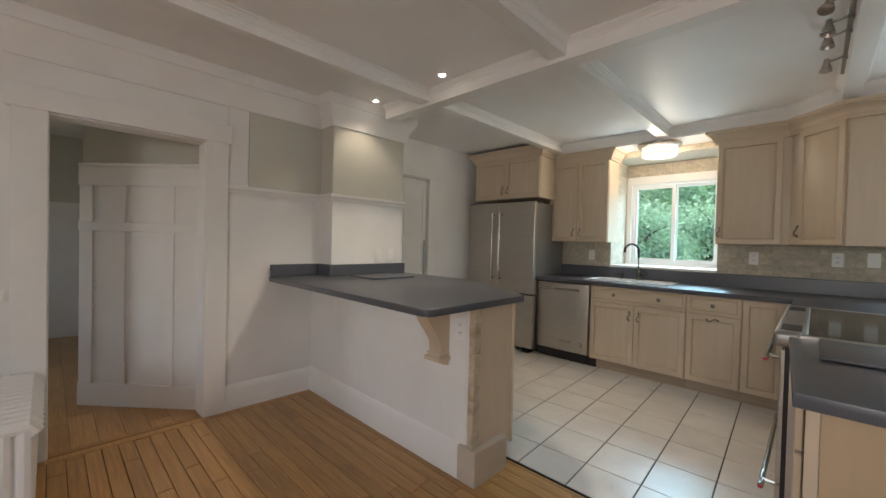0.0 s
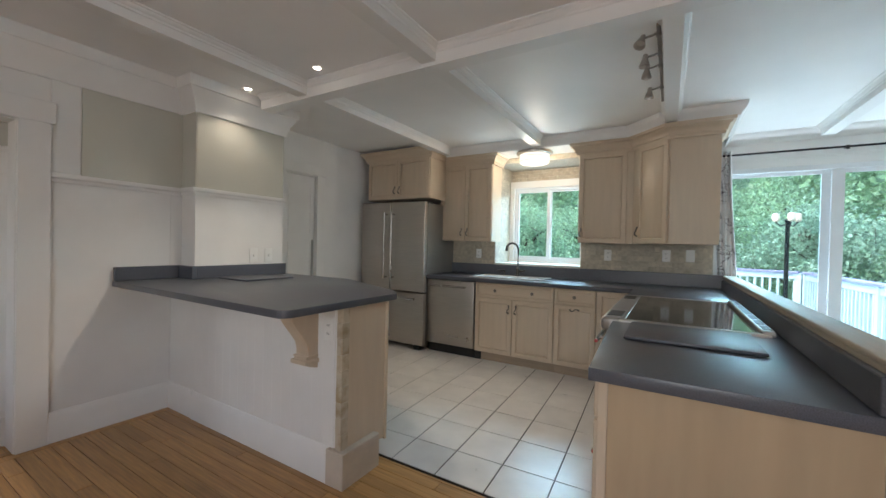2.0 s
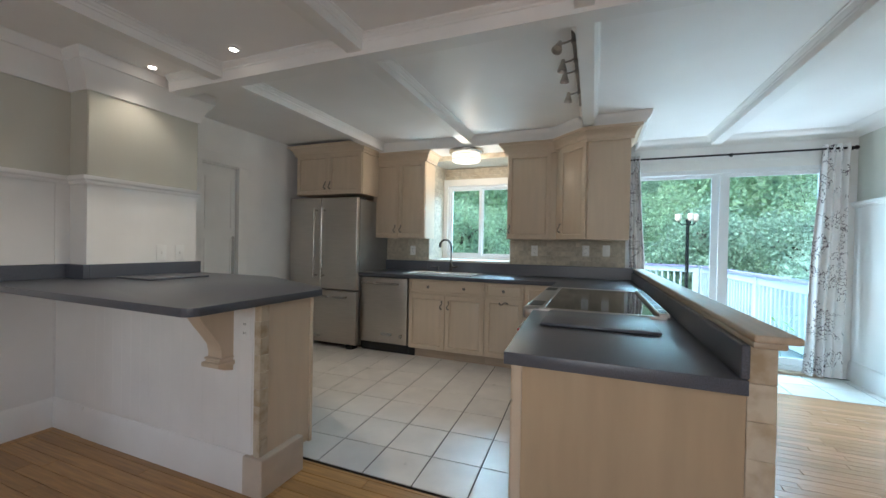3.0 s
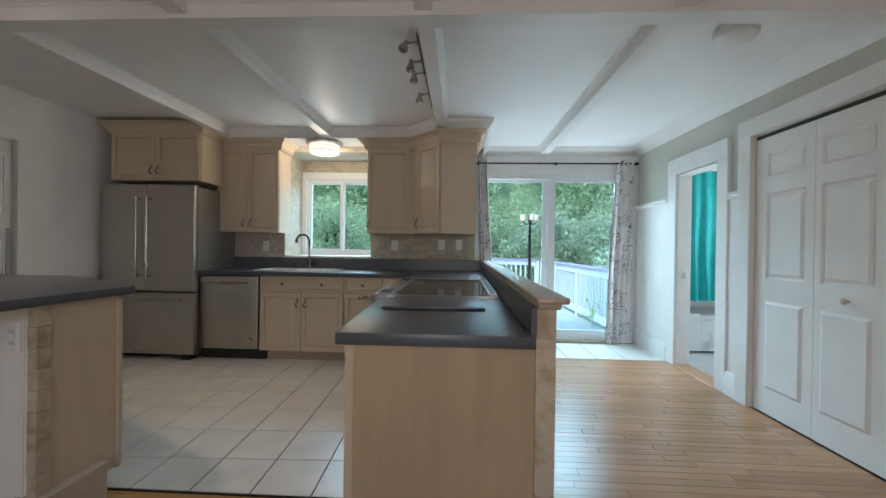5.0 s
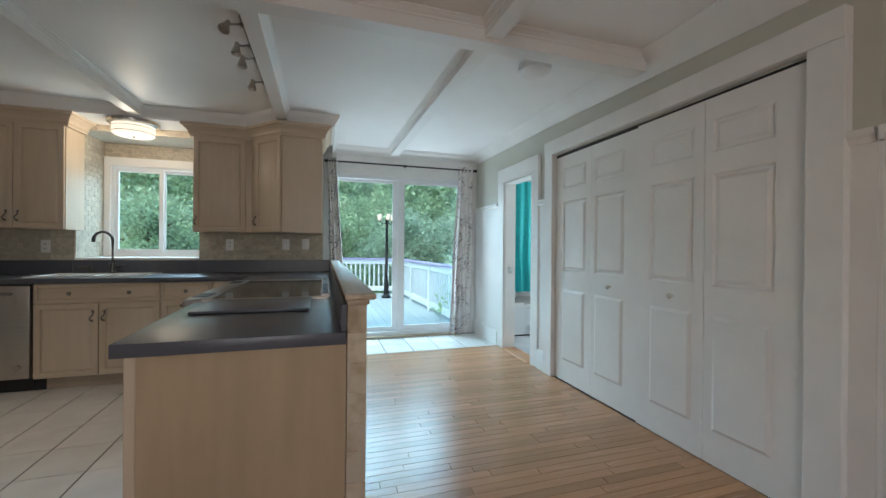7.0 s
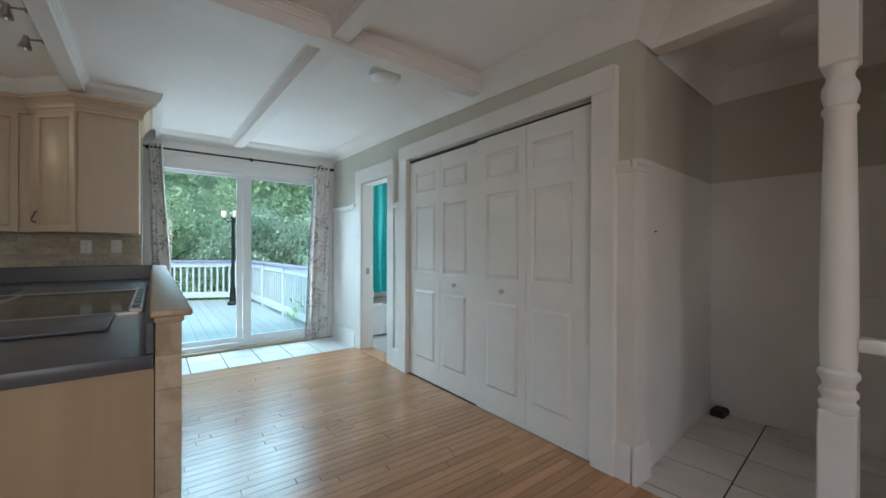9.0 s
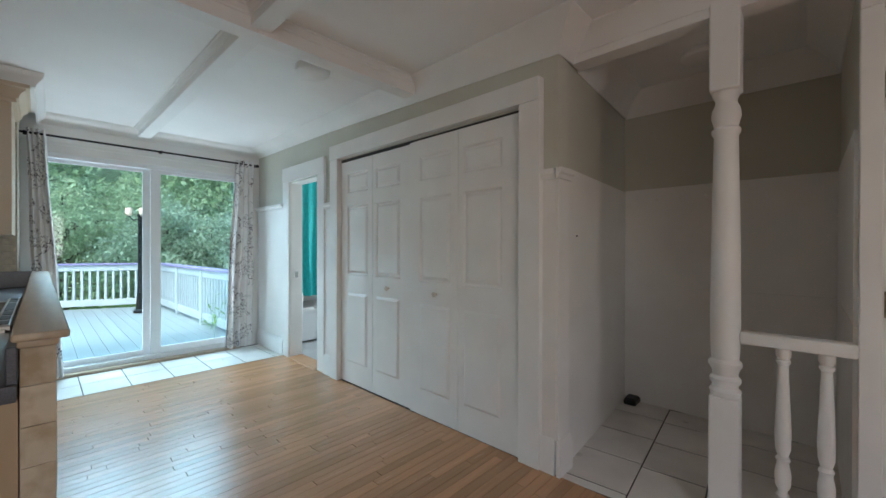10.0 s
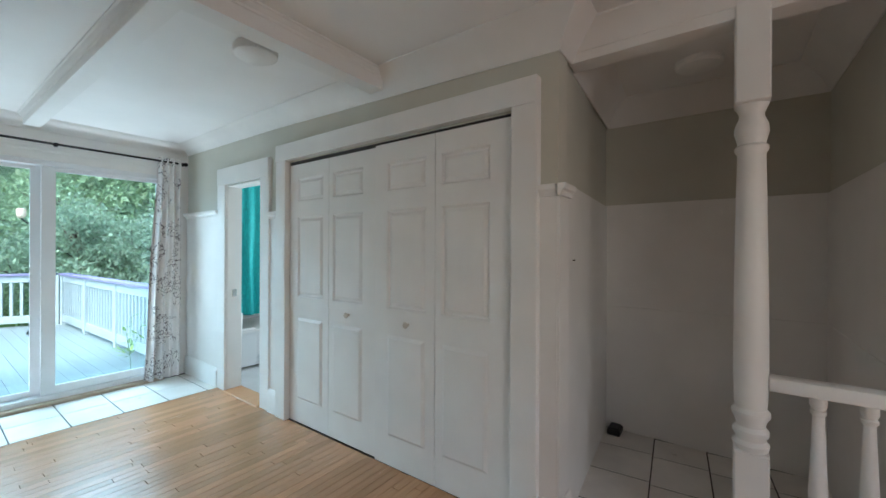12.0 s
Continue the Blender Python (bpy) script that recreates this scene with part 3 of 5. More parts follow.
part("window_casing", slabs("y", 5.30, 5.33, -1.595, -0.565, 1.062, 2.15, [(-1.54, -0.62, 1.09, 2.06)]), TRIM, w1)
part("window_sill", boxes((-1.598, -0.562, 4.80, 5.30, 1.045, 1.068), bevel=0.004), TRIM, w1)
# sliding glass door
w2 = thing("sliding_door", (1.64, 5.38, 0), "white vinyl sliding glass door onto a deck", "sliding door", kind="structure")
part("door_frame", slabs("y", 5.33, 5.45, 0.78, 2.53, 0.03, 2.13, [(0.81, 2.49, 0.075, 2.085)]), VINYL, w2)
part("sliding_panel", slabs("y", 5.345, 5.375, 1.616, 2.49, 0.08, 2.08, [(1.706, 2.455, 0.15, 2.045)]), VINYL, w2)
part("fixed_panel", slabs("y", 5.40, 5.43, 0.81, 1.66, 0.08, 2.08, [(0.835, 1.556, 0.13, 2.05)]), VINYL, w2)
for a, b, y in ((1.706, 2.455, 5.36), (0.835, 1.556, 5.415)):
    p = part("pane", boxes((a, b, y - 0.003, y + 0.003, 0.13, 2.048)), GLASS, w2)
    p.visible_shadow = False
part("track", boxes((0.828, 2.50, 5.26, 5.35, 0.0, 0.03), bevel=0.004), mat("track_wood", (0.45, 0.35, 0.25), 0.5), w2)
assembly("casing_slider", TRIM, "white casing round the sliding door", "door casing", [("head_board", 0.80, 2.62, 5.325, 5.35, 2.13, 2.225), ("head_bead", 0.80, 2.63, 5.315, 5.325, 2.205, 2.228), ("side_board", 2.53, 2.62, 5.325, 5.35, 0, 2.13)])

# entry door
d2 = thing("door_2", (3.02, -0.07, 0), "white panelled entry door with a glass light", "door", kind="structure")
part("leaf", slabs("x", 2.99, 3.03, -0.945, -0.048, 0.01, 2.145, [(-0.80, -0.16, 1.62, 2.04)]), TRIM, d2)
part("glass_light", boxes((3.005, 3.015, -0.80, -0.16, 1.62, 2.04)), DOORGLASS, d2)
part("light_frame", slabs("x", 2.978, 2.99, -0.83, -0.13, 1.59, 2.07, [(-0.80, -0.16, 1.62, 2.04)]), TRIM, d2)
for z in (0.25, 1.03, 1.86):
    bm = boxes((2.981, 2.985, -0.038, -0.016, z - 0.05, z + 0.05), (2.986, 2.989, -0.076, -0.052, z - 0.05, z + 0.05))
    tube(bm, [(2.978, -0.045, z - 0.055), (2.978, -0.045, z + 0.055)], 0.008, 8)
    part("hinge", bm, BRASS, d2, "aged brass hinge")

# closet bifold doors
def leaf(w, h, panels, t=0.03):
    """A moulded leaf facing -y with raised panels (x, x, z, z)."""
    xs = sorted({0, w, *[v for p in panels for v in p[:2]]})
    zs = sorted({0, h, *[v for p in panels for v in p[2:]]})
    bm = bmesh.new()
    g = [[bm.verts.new((x, -t, z)) for z in zs] for x in xs]
    cells = []
    for i in range(len(xs) - 1):
        for j in range(len(zs) - 1):
            f = bm.faces.new((g[i][j], g[i + 1][j], g[i + 1][j + 1], g[i][j + 1]))
            c = ((xs[i] + xs[i + 1]) / 2, (zs[j] + zs[j + 1]) / 2)
            if any(p[0] < c[0] < p[1] and p[2] < c[1] < p[3] for p in panels):
                cells.append(f)
    for f in cells:
        bmesh.ops.inset_region(bm, faces=[f], thickness=0.016, depth=-0.014)
        bmesh.ops.inset_region(bm, faces=[f], thickness=0.012, depth=0)
        bmesh.ops.inset_region(bm, faces=[f], thickness=0.028, depth=0.011)
    box(bm, 0, w, -t + 0.0145, 0, 0, h)
    for e in ((0, 0.002), (w - 0.002, w)):
        box(bm, *e, -t + 0.0004, -t + 0.015, 0, h)
    return bm


YS = [3.376, 2.882, 2.39, 1.902, 1.414]
for pair in (0, 1):
    c = thing("bifold_door", (2.75, YS[2 * pair], 0), "white six-panel bifold closet doors, closed", "closet door", "bifold closet doors")
    for i in (0, 1):
        a, b = YS[2 * pair + i], YS[2 * pair + i + 1]
        w = a - b - 0.004
        bm = leaf(w, 2.022 + 0.010 * pair, [(0.105 if i == 0 else 0.042, w - (0.064 if i == 0 else 0.128), z0, z1) for z0, z1 in ((0.18, 0.83), (0.985, 1.61), (1.73, 1.91))])
        part("panel", moved(bm, pose(2.774 - 0.012 * pair, a - 0.002, 0.008 - 0.003 * pair, 0, 0, -90)), TRIM, c, angle=8)
    y = 2.66 if pair == 0 else 2.105
    bm = bmesh.new()
    lathe(bm, [(0.009, 0), (0.009, -0.015), (0.017, -0.02), (0.02, -0.028), (0.014, -0.036), (0.004, -0.038)], (2.744 - 0.012 * pair, y, 0.91), 14, "x")
    part("knob", bm, mat("pale_wood_knob", (0.60, 0.55, 0.48), 0.4), c, "pale round knob")

# ---- kitchen ----
def base_unit(name, x0, x1, label, drawers, doors, front=4.18):
    u = thing(name, (x0, 4.2, 0), label, "cabinet", "base cabinets")
    part("body", boxes((x0, x1, front + 0.02, 4.80, 0.10, 0.872)), WOOD, u)
    part("toe_kick", boxes((x0, x1, front + 0.075, front + 0.09, 0, 0.10)), KICK, u)
    for a, b, z0, z1, knobs in drawers:
        d = part("drawer_front", moved(panelled(b - a, z1 - z0, 0.02, 0.028, 0.007, 0.014, 0.008, 0.006), pose(a, front + 0.02, z0)), WOODH, u)
        for k in knobs:
            part("knob", knob(bmesh.new(), k, front, (z0 + z1) / 2), PEWTER, d, "pewter knob")
    for a, b, z0, z1, px, pz, up in doors:
        d = part("door", moved(panelled(b - a, z1 - z0), pose(a, front + 0.02, z0)), WOOD, u)
        if up is not None:
            part("handle", pull(bmesh.new(), px, front, pz, up), PEWTER, d, "pewter S-shaped pull")
    return u


base_unit("sink_cabinet", -1.555, -0.68, "pale pickled-maple sink base with two doors", [(-1.55, -0.685, 0.715, 0.868, (-1.31, -0.90))], [(-1.55, -1.122, 0.108, 0.705, -1.158, 0.60, True), (-1.116, -0.685, 0.108, 0.705, -1.078, 0.60, True)])
base_unit("drawer_cabinet", -0.678, -0.282, "pale pickled-maple base with a drawer over a door", [(-0.674, -0.286, 0.715, 0.868, (-0.48,))], [(-0.674, -0.286, 0.108, 0.705, -0.48, 0.668, False)])
base_unit("corner_cabinet", -0.28, 0.12, "pale pickled-maple corner base, plain front", [], [(-0.276, -0.02, 0.108, 0.868, 0, 0, None)])

# dishwasher
dw = thing("dishwasher", (-1.88, 4.2, 0), "stainless dishwasher built in under the counter", "dishwasher")
part("body", boxes((-2.195, -1.565, 4.22, 4.80, 0.02, 0.868)), BLACK, dw)
part("door", boxes((-2.19, -1.57, 4.175, 4.22, 0.115, 0.862), bevel=0.006, seg=2), STEEL, dw)
bm = bmesh.new()
tube(bm, [(-2.14, 4.135, 0.80), (-1.66, 4.135, 0.80)], 0.011, 12)
for x in (-2.12, -1.68):
    tube(bm, [(x, 4.135, 0.80), (x, 4.178, 0.80)], 0.008, 8)
part("handle", bm, CHROME, dw, "steel bar handle")
part("badge", boxes((-1.90, -1.76, 4.172, 4.176, 0.205, 0.235), bevel=0.001), CHROME, dw, "plain bright badge")
bm = bmesh.new()
lathe(bm, [(0.025, 0.0), (0.025, -0.004), (0.02, -0.006)], (-1.645, 4.175, 0.21), 18, "y")
part("dial_badge", bm, CHROME, dw)
part("kick_plate", boxes((-2.19, -1.50, 4.24, 4.26, 0.0, 0.11)), BLACK, dw)

# refrigerator
fr = thing("refrigerator", (-2.7, 4.2, 0), "stainless french-door refrigerator with a bottom freezer drawer", "refrigerator")
part("body", boxes((-3.185, -2.20, 4.165, 4.815, 0.04, 1.775), bevel=0.006), STEELD, fr, "dark grey painted sides")
for i, (a, b, z0, z1, hx) in enumerate(((-3.19, -2.714, 0.70, 1.79, -2.765), (-2.708, -2.195, 0.70, 1.79, -2.655))):
    d = part("door", boxes((a, b, 4.10, 4.16, z0, z1), bevel=0.012, seg=3), STEEL, fr)
    bm = bmesh.new()
    tube(bm, [(hx, 4.045, 0.84), (hx, 4.045, 1.66)], 0.0115, 12)
    for z in (0.86, 1.64):
        tube(bm, [(hx, 4.045, z), (hx, 4.105, z)], 0.012, 10)
    part("handle", bm, CHROME, d, "long steel bar handle")
d = part("freezer_drawer", boxes((-3.19, -2.195, 4.10, 4.16, 0.06, 0.685), bevel=0.012, seg=3), STEEL, fr)
bm = bmesh.new()
tube(bm, [(-3.1, 4.045, 0.615), (-2.30, 4.045, 0.615)], 0.0115, 12)
for x in (-3.07, -2.33):
    tube(bm, [(x, 4.045, 0.615), (x, 4.105, 0.615)], 0.012, 10)
part("handle", bm, CHROME, d, "long steel bar handle")
part("badge", boxes((-2.83, -2.69, 4.097, 4.101, 0.12, 0.15), bevel=0.001), CHROME, fr, "plain bright badge")
for x in (-3.1, -2.3):
    part("foot", boxes((x - 0.05, x + 0.05, 4.12, 4.24, 0, 0.05), bevel=0.01), BLACK, fr)
part("hinge_cover", boxes((-2.36, -2.2, 4.17, 4.30, 1.775, 1.80), bevel=0.006), BLACK, fr)

CABCROWN = [(0, -0.014), (0.024, -0.014), (0.024, 0.012), (0.034, 0.014), (0.036, 0.030), (0.048, 0.052), (0.070, 0.072), (0.070, 0.080), (0.088, 0.082), (0.088, 0.108), (0, 0.108)]


def wall_unit(name, x0, x1, y, z0, z1, label, doors, runs, back=4.815):
    u = thing(name, (x0, y, z0), label, "cabinet", "wall cabinets")
    part("body", boxes((x0, x1, y + 0.02, back, z0, z1)), WOOD, u)
    for a, b, px in doors:
        d = part("door", moved(panelled(b - a, z1 - z0 - 0.012), pose(a, y + 0.02, z0 + 0.004)), WOOD, u)
        part("handle", pull(bmesh.new(), px, y, z0 + 0.11), PEWTER, d, "pewter S-shaped pull")
    bm = bmesh.new()
    part("crown", mitred(bm, CABCROWN, runs, z1, False), WOODH, u)
    return u


wall_unit("fridge_cabinet", -3.13, -2.17, 4.14, 1.835, 2.33, "pale pickled-maple cabinet over the refrigerator", [(-3.122, -2.652, -2.685), (-2.648, -2.178, -2.615)], [(-3.13, 4.815), (-3.13, 4.16), (-2.17, 4.16), (-2.17, 4.5)])
wall_unit("wall_cabinet", -2.245, -1.53, 4.52, 1.33, 2.26, "pale pickled-maple wall cabinet with two doors", [(-2.24, -1.892, -1.93), (-1.886, -1.535, -1.85)], [(-2.245, 4.54), (-1.53, 4.54), (-1.53, 4.815)])
wall_unit("wall_cabinet", -0.54, -0.022, 4.52, 1.33, 2.26, "pale pickled-maple wall cabinet with one door", [(-0.535, -0.078, -0.512)], [(-0.54, 4.815), (-0.54, 4.54), (-0.03, 4.54)])
u = thing("corner_wall_cabinet", (0.3, 4.5, 1.33), "pale pickled-maple corner wall cabinet with an angled door", "cabinet", "wall cabinets")
bm = bmesh.new()
prism(bm, [(-0.02, 4.525), (0.295, 4.21), (0.655, 4.21), (0.655, 4.815), (-0.02, 4.815)], 1.33, 2.26)
part("body", bm, WOOD, u)
d = part("door", moved(panelled(0.36, 0.918), pose(0.008, 4.497, 1.334, 0, 0, -45) @ pose(0.03, 0, 0)), WOOD, u)
part("handle", moved(pull(bmesh.new(), 0.055, -0.02, 0.11), pose(0.008, 4.497, 1.334, 0, 0, -45)), PEWTER, d, "pewter S-shaped pull")
part("crown", mitred(bmesh.new(), CABCROWN, [(-0.03, 4.54), (0.29, 4.21), (0.655, 4.21), (0.655, 4.815)], 2.26, False), WOODH, u)

# worktop along the wall and down the peninsula
ct = thing("worktop", (0.4, 4.4, 0.875), "dark slate-blue laminate worktop with a raised back edge", "worktop")
bm = bmesh.new()
prism(bm, [(-2.205, 4.145), (0.03, 4.145), (0.03, 3.60), (0.75, 3.60), (0.75, 4.81), (-2.205, 4.81)], 0.875, 0.915, 0.002)
part("top", bm, SLATE, ct)
part("back_edge", boxes((-2.205, -1.60, 4.785, 4.818, 0.915, 1.045), (-1.60, -0.56, 4.785, 4.818, 0.915, 1.043), (-0.56, 0.75, 4.785, 4.818, 0.915, 1.045), bevel=0.003), SLATE, ct)
part("side_edge", boxes((0.732, 0.752, 1.552, 4.785, 0.915, 1.005), bevel=0.003), SLATE, ct)
bm = bmesh.new()
prism(bm, [(0.11, 1.55), (0.75, 1.55), (0.75, 2.42), (0.07, 2.42)], 0.873, 0.913, 0.002)
part("peninsula_top", bm, SLATE, ct)
part("range_strip", boxes((0.69, 0.75, 2.42, 3.60, 0.875, 0.912)), SLATE, ct)

# sink
sk = thing("sink", (-1.3, 4.5, 0.9), "white drop-in kitchen sink", "sink")
bm = bmesh.new()
for a, b, c, e in ((-1.68, -0.86, 4.28, 4.315), (-1.68, -0.86, 4.66, 4.74), (-1.68, -1.645, 4.315, 4.66), (-0.895, -0.86, 4.315, 4.66), (-1.285, -1.25, 4.315, 4.66)):
    box(bm, a, b, c, e, 0.914, 0.926)
part("rim", bm, PORCELAIN, sk)
part("basin", boxes((-1.645, -0.895, 4.315, 4.66, 0.9155, 0.918)), mat("basin_shadow_white", (0.7, 0.7, 0.68), 0.15), sk)
fa = thing("faucet", (-1.25, 4.70, 0.926), "brushed gooseneck kitchen faucet with side lever", "faucet")
bm = bmesh.new()
lathe(bm, [(0.03, 0), (0.03, 0.012), (0.022, 0.02), (0.022, 0.09), (0.014, 0.10)], (-1.25, 4.70, 0.926), 18)
part("base", bm, BRONZE, fa)
arc = [(-1.25, 4.70, 1.0), (-1.25, 4.70, 1.24)] + [(-1.25 - 0.068 + 0.068 * math.cos(a), 4.70 - 0.03 * math.sin(a / 2), 1.24 + 0.075 * math.sin(a)) for a in [i * math.pi / 10 for i in range(1, 10)]] + [(-1.386, 4.665, 1.22)]
part("spout", tube(bmesh.new(), arc, [0.012] * (len(arc) - 2) + [0.015, 0.015], 12), BRONZE, fa)
part("lever", tube(bmesh.new(), [(-1.232, 4.70, 0.985), (-1.19, 4.69, 0.985), (-1.15, 4.68, 1.0)], [0.016, 0.011, 0.008], 10), BRONZE, fa)
sp = thing("soap_dispenser", (-1.42, 4.70, 0.926), "small brushed metal soap dispenser", "soap dispenser")
bm = bmesh.new()
lathe(bm, [(0.018, 0), (0.018, 0.008), (0.011, 0.014), (0.011, 0.05), (0.016, 0.055), (0.016, 0.065)], (-1.42, 4.70, 0.926), 14)
part("stem", bm, BRONZE, sp)
part("nozzle", tube(bmesh.new(), [(-1.42, 4.70, 0.985), (-1.50, 4.66, 0.985)], 0.007, 8), BRONZE, sp)

# peninsula: base cabinet, end panel, knee wall with cap
pn = thing("peninsula_cabinet", (0.44, 1.6, 0), "pale maple peninsula base with a plain end panel", "cabinet", "base cabinets")
part("end_panel", boxes((0.165, 0.7515, 1.575, 1.60, 0, 0.872)), mat("plain_maple_panel", (0.47, 0.35, 0.22), 0.42, scale=3, vary=0.07, bump=0.03, stretch=(3, 3, 0.4)), pn)
part("corner_stile", boxes((0.135, 0.164, 1.575, 1.64, 0, 0.872), bevel=0.002), WOOD, pn)
part("body", boxes((0.136, 0.742, 1.60, 2.42, 0.0, 0.872)), WOOD, pn)
for z0, z1 in ((0.72, 0.868), (0.108, 0.71)):
    part("door", moved(panelled(0.74, z1 - z0, 0.02, 0.05 if z1 < 0.8 else 0.03), pose(0.132, 2.40, z0, 0, 0, -90)), WOOD, pn)
part("corner_body", boxes((0.15, 0.742, 3.60, 4.2, 0.0, 0.872)), WOOD, pn)
setting("knee_wall", boxes((0.755, 0.815, 1.60, 5.32, 0, 1.0)), WALL, "low wall behind the peninsula", "wall")
cap = thing("ledge_cap", (0.8, 1.6, 1.0), "pale maple ledge cap on the low wall", "ledge")
part("cap", boxes((0.742, 0.840, 1.50, 4.815, 1.022, 1.042), bevel=0.006, seg=3), CAPWOOD, cap)
part("moulding", boxes((0.750, 0.822, 1.53, 4.815, 1.0015, 1.022), bevel=0.006, seg=2), CAPWOOD, cap)
bd = single("counter_board", boxes((0.16, 0.62, 2.02, 2.38, 0.914, 0.928), bevel=0.006, seg=2), SLATE, "thin slate-coloured board lying on the peninsula worktop", "board", "slate boards")

# range
rg = thing("range", (0.35, 3.0, 0), "stainless slide-in electric range with a black glass cooktop", "range")
part("body", boxes((0.075, 0.70, 2.425, 3.595, 0.06, 0.895)), STEEL, rg)
part("cooktop", boxes((0.12, 0.66, 2.44, 3.58, 0.905, 0.922), bevel=0.004), COOKTOP, rg)
for y in (2.425, 3.575):
    part("cooktop_trim", boxes((0.10, 0.70, y, y + 0.021, 0.895, 0.926), bevel=0.004), STEEL, rg)
bm = bmesh.new()
prism(bm, [(0.015, 2.43), (0.135, 2.43), (0.135, 3.59), (0.015, 3.59)], 0.86, 0.928, 0.018, 3)
part("control_panel", bm, mat("grey_range_panel", (0.36, 0.345, 0.325), 0.42, 0.85, scale=8, vary=0.05), rg)
# Black plates drawn for the dark vent mesh; the far one is added.
for y in (2.5, 3.3):
    part("vent_mesh", boxes((0.035, 0.11, y, y + 0.18, 0.925, 0.930), bevel=0.003), BLACK, rg)
bm = boxes((0.66, 0.715, 2.43, 3.59, 0.915, 0.94), bevel=0.006)
part("rear_vent", bm, STEEL, rg)
for y, n in ((2.46, 0.10), (2.60, 0.13), (2.77, 0.13), (2.94, 0.36), (3.35, 0.10), (3.48, 0.08)):
    part("vent_slot", boxes((0.672, 0.703, y, y + n, 0.9385, 0.9425), bevel=0.0015), BLACK, rg)
# Black strip stands for the dark gap beside the range.
part("range_gap_strip", boxes((0.058, 0.075, 2.426, 2.438, 0.07, 0.86)), BLACK, rg)
part("oven_door", boxes((0.04, 0.075, 2.44, 3.58, 0.25, 0.85), bevel=0.006), STEEL, rg)
part("warming_drawer", boxes((0.04, 0.075, 2.44, 3.58, 0.07, 0.24), bevel=0.006), STEEL, rg)
for z in (0.79, 0.2):
    bm = bmesh.new()
    tube(bm, [(-0.010, 2.47, z), (-0.010, 3.55, z)], 0.0115, 12)
    for y in (2.55, 3.47):
        tube(bm, [(-0.010, y, z), (0.05, y, z)], 0.01, 8)
    h = part("handle", bm, CHROME, rg, "steel bar handle")
    bm = bmesh.new()
    lathe(bm, [(0.009, 0), (0.009, -0.004), (0.004, -0.005)], (-0.010, 2.47, z), 14, "y")
    part("red_medallion", bm, mat("red_medallion", (0.45, 0.03, 0.03), 0.3), h, "red end medallion")

# island bar
TOPZ = 0.98
isl = thing("bar_counter", (-2.0, 1.9, 0), "breakfast bar with a slate laminate top on a white panelled base", "counter")
bm = bmesh.new()
prism(bm, [(-2.948, 1.40), (-1.135, 1.362), (-1.112, 1.372), (-1.097, 1.388), (-1.09, 1.41), (-1.09, 2.15), (-1.19, 2.25), (-1.95, 2.62), (-2.752, 2.62), (-2.752, 1.828), (-2.948, 1.828)], 0.943, TOPZ, 0.003)
part("top", bm, SLATE, isl)
part("upstand", boxes((-2.948, -2.915, 1.405, 1.828, TOPZ, 1.075), (-2.915, -2.72, 1.797, 1.829, TOPZ, 1.075), (-2.753, -2.72, 1.829, 2.60, TOPZ, 1.075), bevel=0.003), SLATE, isl)
part("white_panel", boxes((-2.60, -1.170, 1.76, 1.80, 0.0, 0.943)), TRIM, isl, "white painted beadboard back")
for i in range(16):
    x = -2.575 + i * 0.0865
    part("bead_board", boxes((x, x + 0.0862, 1.755, 1.761, 0.185, 0.938), bevel=0.0008), TRIM, isl)
bm = bmesh.new()
sweep(bm, BASE, (-2.60, 1.757, 0), (-1.185, 1.757, 0), (0, -1, 0))
part("base_moulding", bm, TRIM, isl)
part("end_panel", boxes((-1.16, -1.135, 1.80, 2.10, 0.12, 0.943)), WOOD, isl)
part("carcass", boxes((-2.5, -1.16, 1.80, 2.13, 0.10, 0.943)), WOOD, isl)
part("plinth", boxes((-1.22, -1.095, 1.73, 2.02, 0, 0.19), bevel=0.004), mat("beige_painted_plinth", (0.58, 0.50, 0.41), 0.5), isl, "beige wooden plinth")
part("door_edge", boxes((-1.15, -1.125, 2.10, 2.12, 0.11, 0.93), (-1.17, -1.15, 2.125, 2.15, 0.11, 0.93), bevel=0.002), WOOD, isl)
for i in range(9):
    z = 0.19 + i * 0.0835
    part("tile", boxes((-1.168, -1.128 + random.uniform(-0.0015, 0.0015), 1.746 + random.uniform(-0.0015, 0.0015), 1.80, z + 0.001, z + 0.0825), bevel=0.002), MARBLE, isl, "veined marble edge tile" if i == 0 else "")
cb = thing("corbel", (-1.42, 1.65, 0.6), "carved pale wooden corbel under the bar top", "corbel")
prof = [(1.755, 0.943), (1.55, 0.943), (1.55, 0.915), (1.575, 0.89), (1.60, 0.85), (1.645, 0.79), (1.68, 0.74), (1.69, 0.70), (1.69, 0.67), (1.675, 0.655), (1.675, 0.63), (1.70, 0.61), (1.755, 0.595)]
def side_prism(bm, prof, x0, x1):
    a = [bm.verts.new((x0, y, z)) for y, z in prof]
    b = [bm.verts.new((x1, y, z)) for y, z in prof]
    n = len(prof)
    bm.faces.new(a)
    bm.faces.new(b[::-1])
    for i in range(n):
        bm.faces.new((a[i], b[i], b[(i + 1) % n], a[(i + 1) % n]))
    bmesh.ops.recalc_face_normals(bm, faces=bm.faces)
    return bm
part("bracket", side_prism(bmesh.new(), prof, -1.412, -1.318), WOOD, cb)
part("foot_moulding", boxes((-1.425, -1.305, 1.660, 1.757, 0.626, 0.65), (-1.42, -1.31, 1.672, 1.757, 0.66, 0.672), bevel=0.006, seg=2), WOOD, cb)
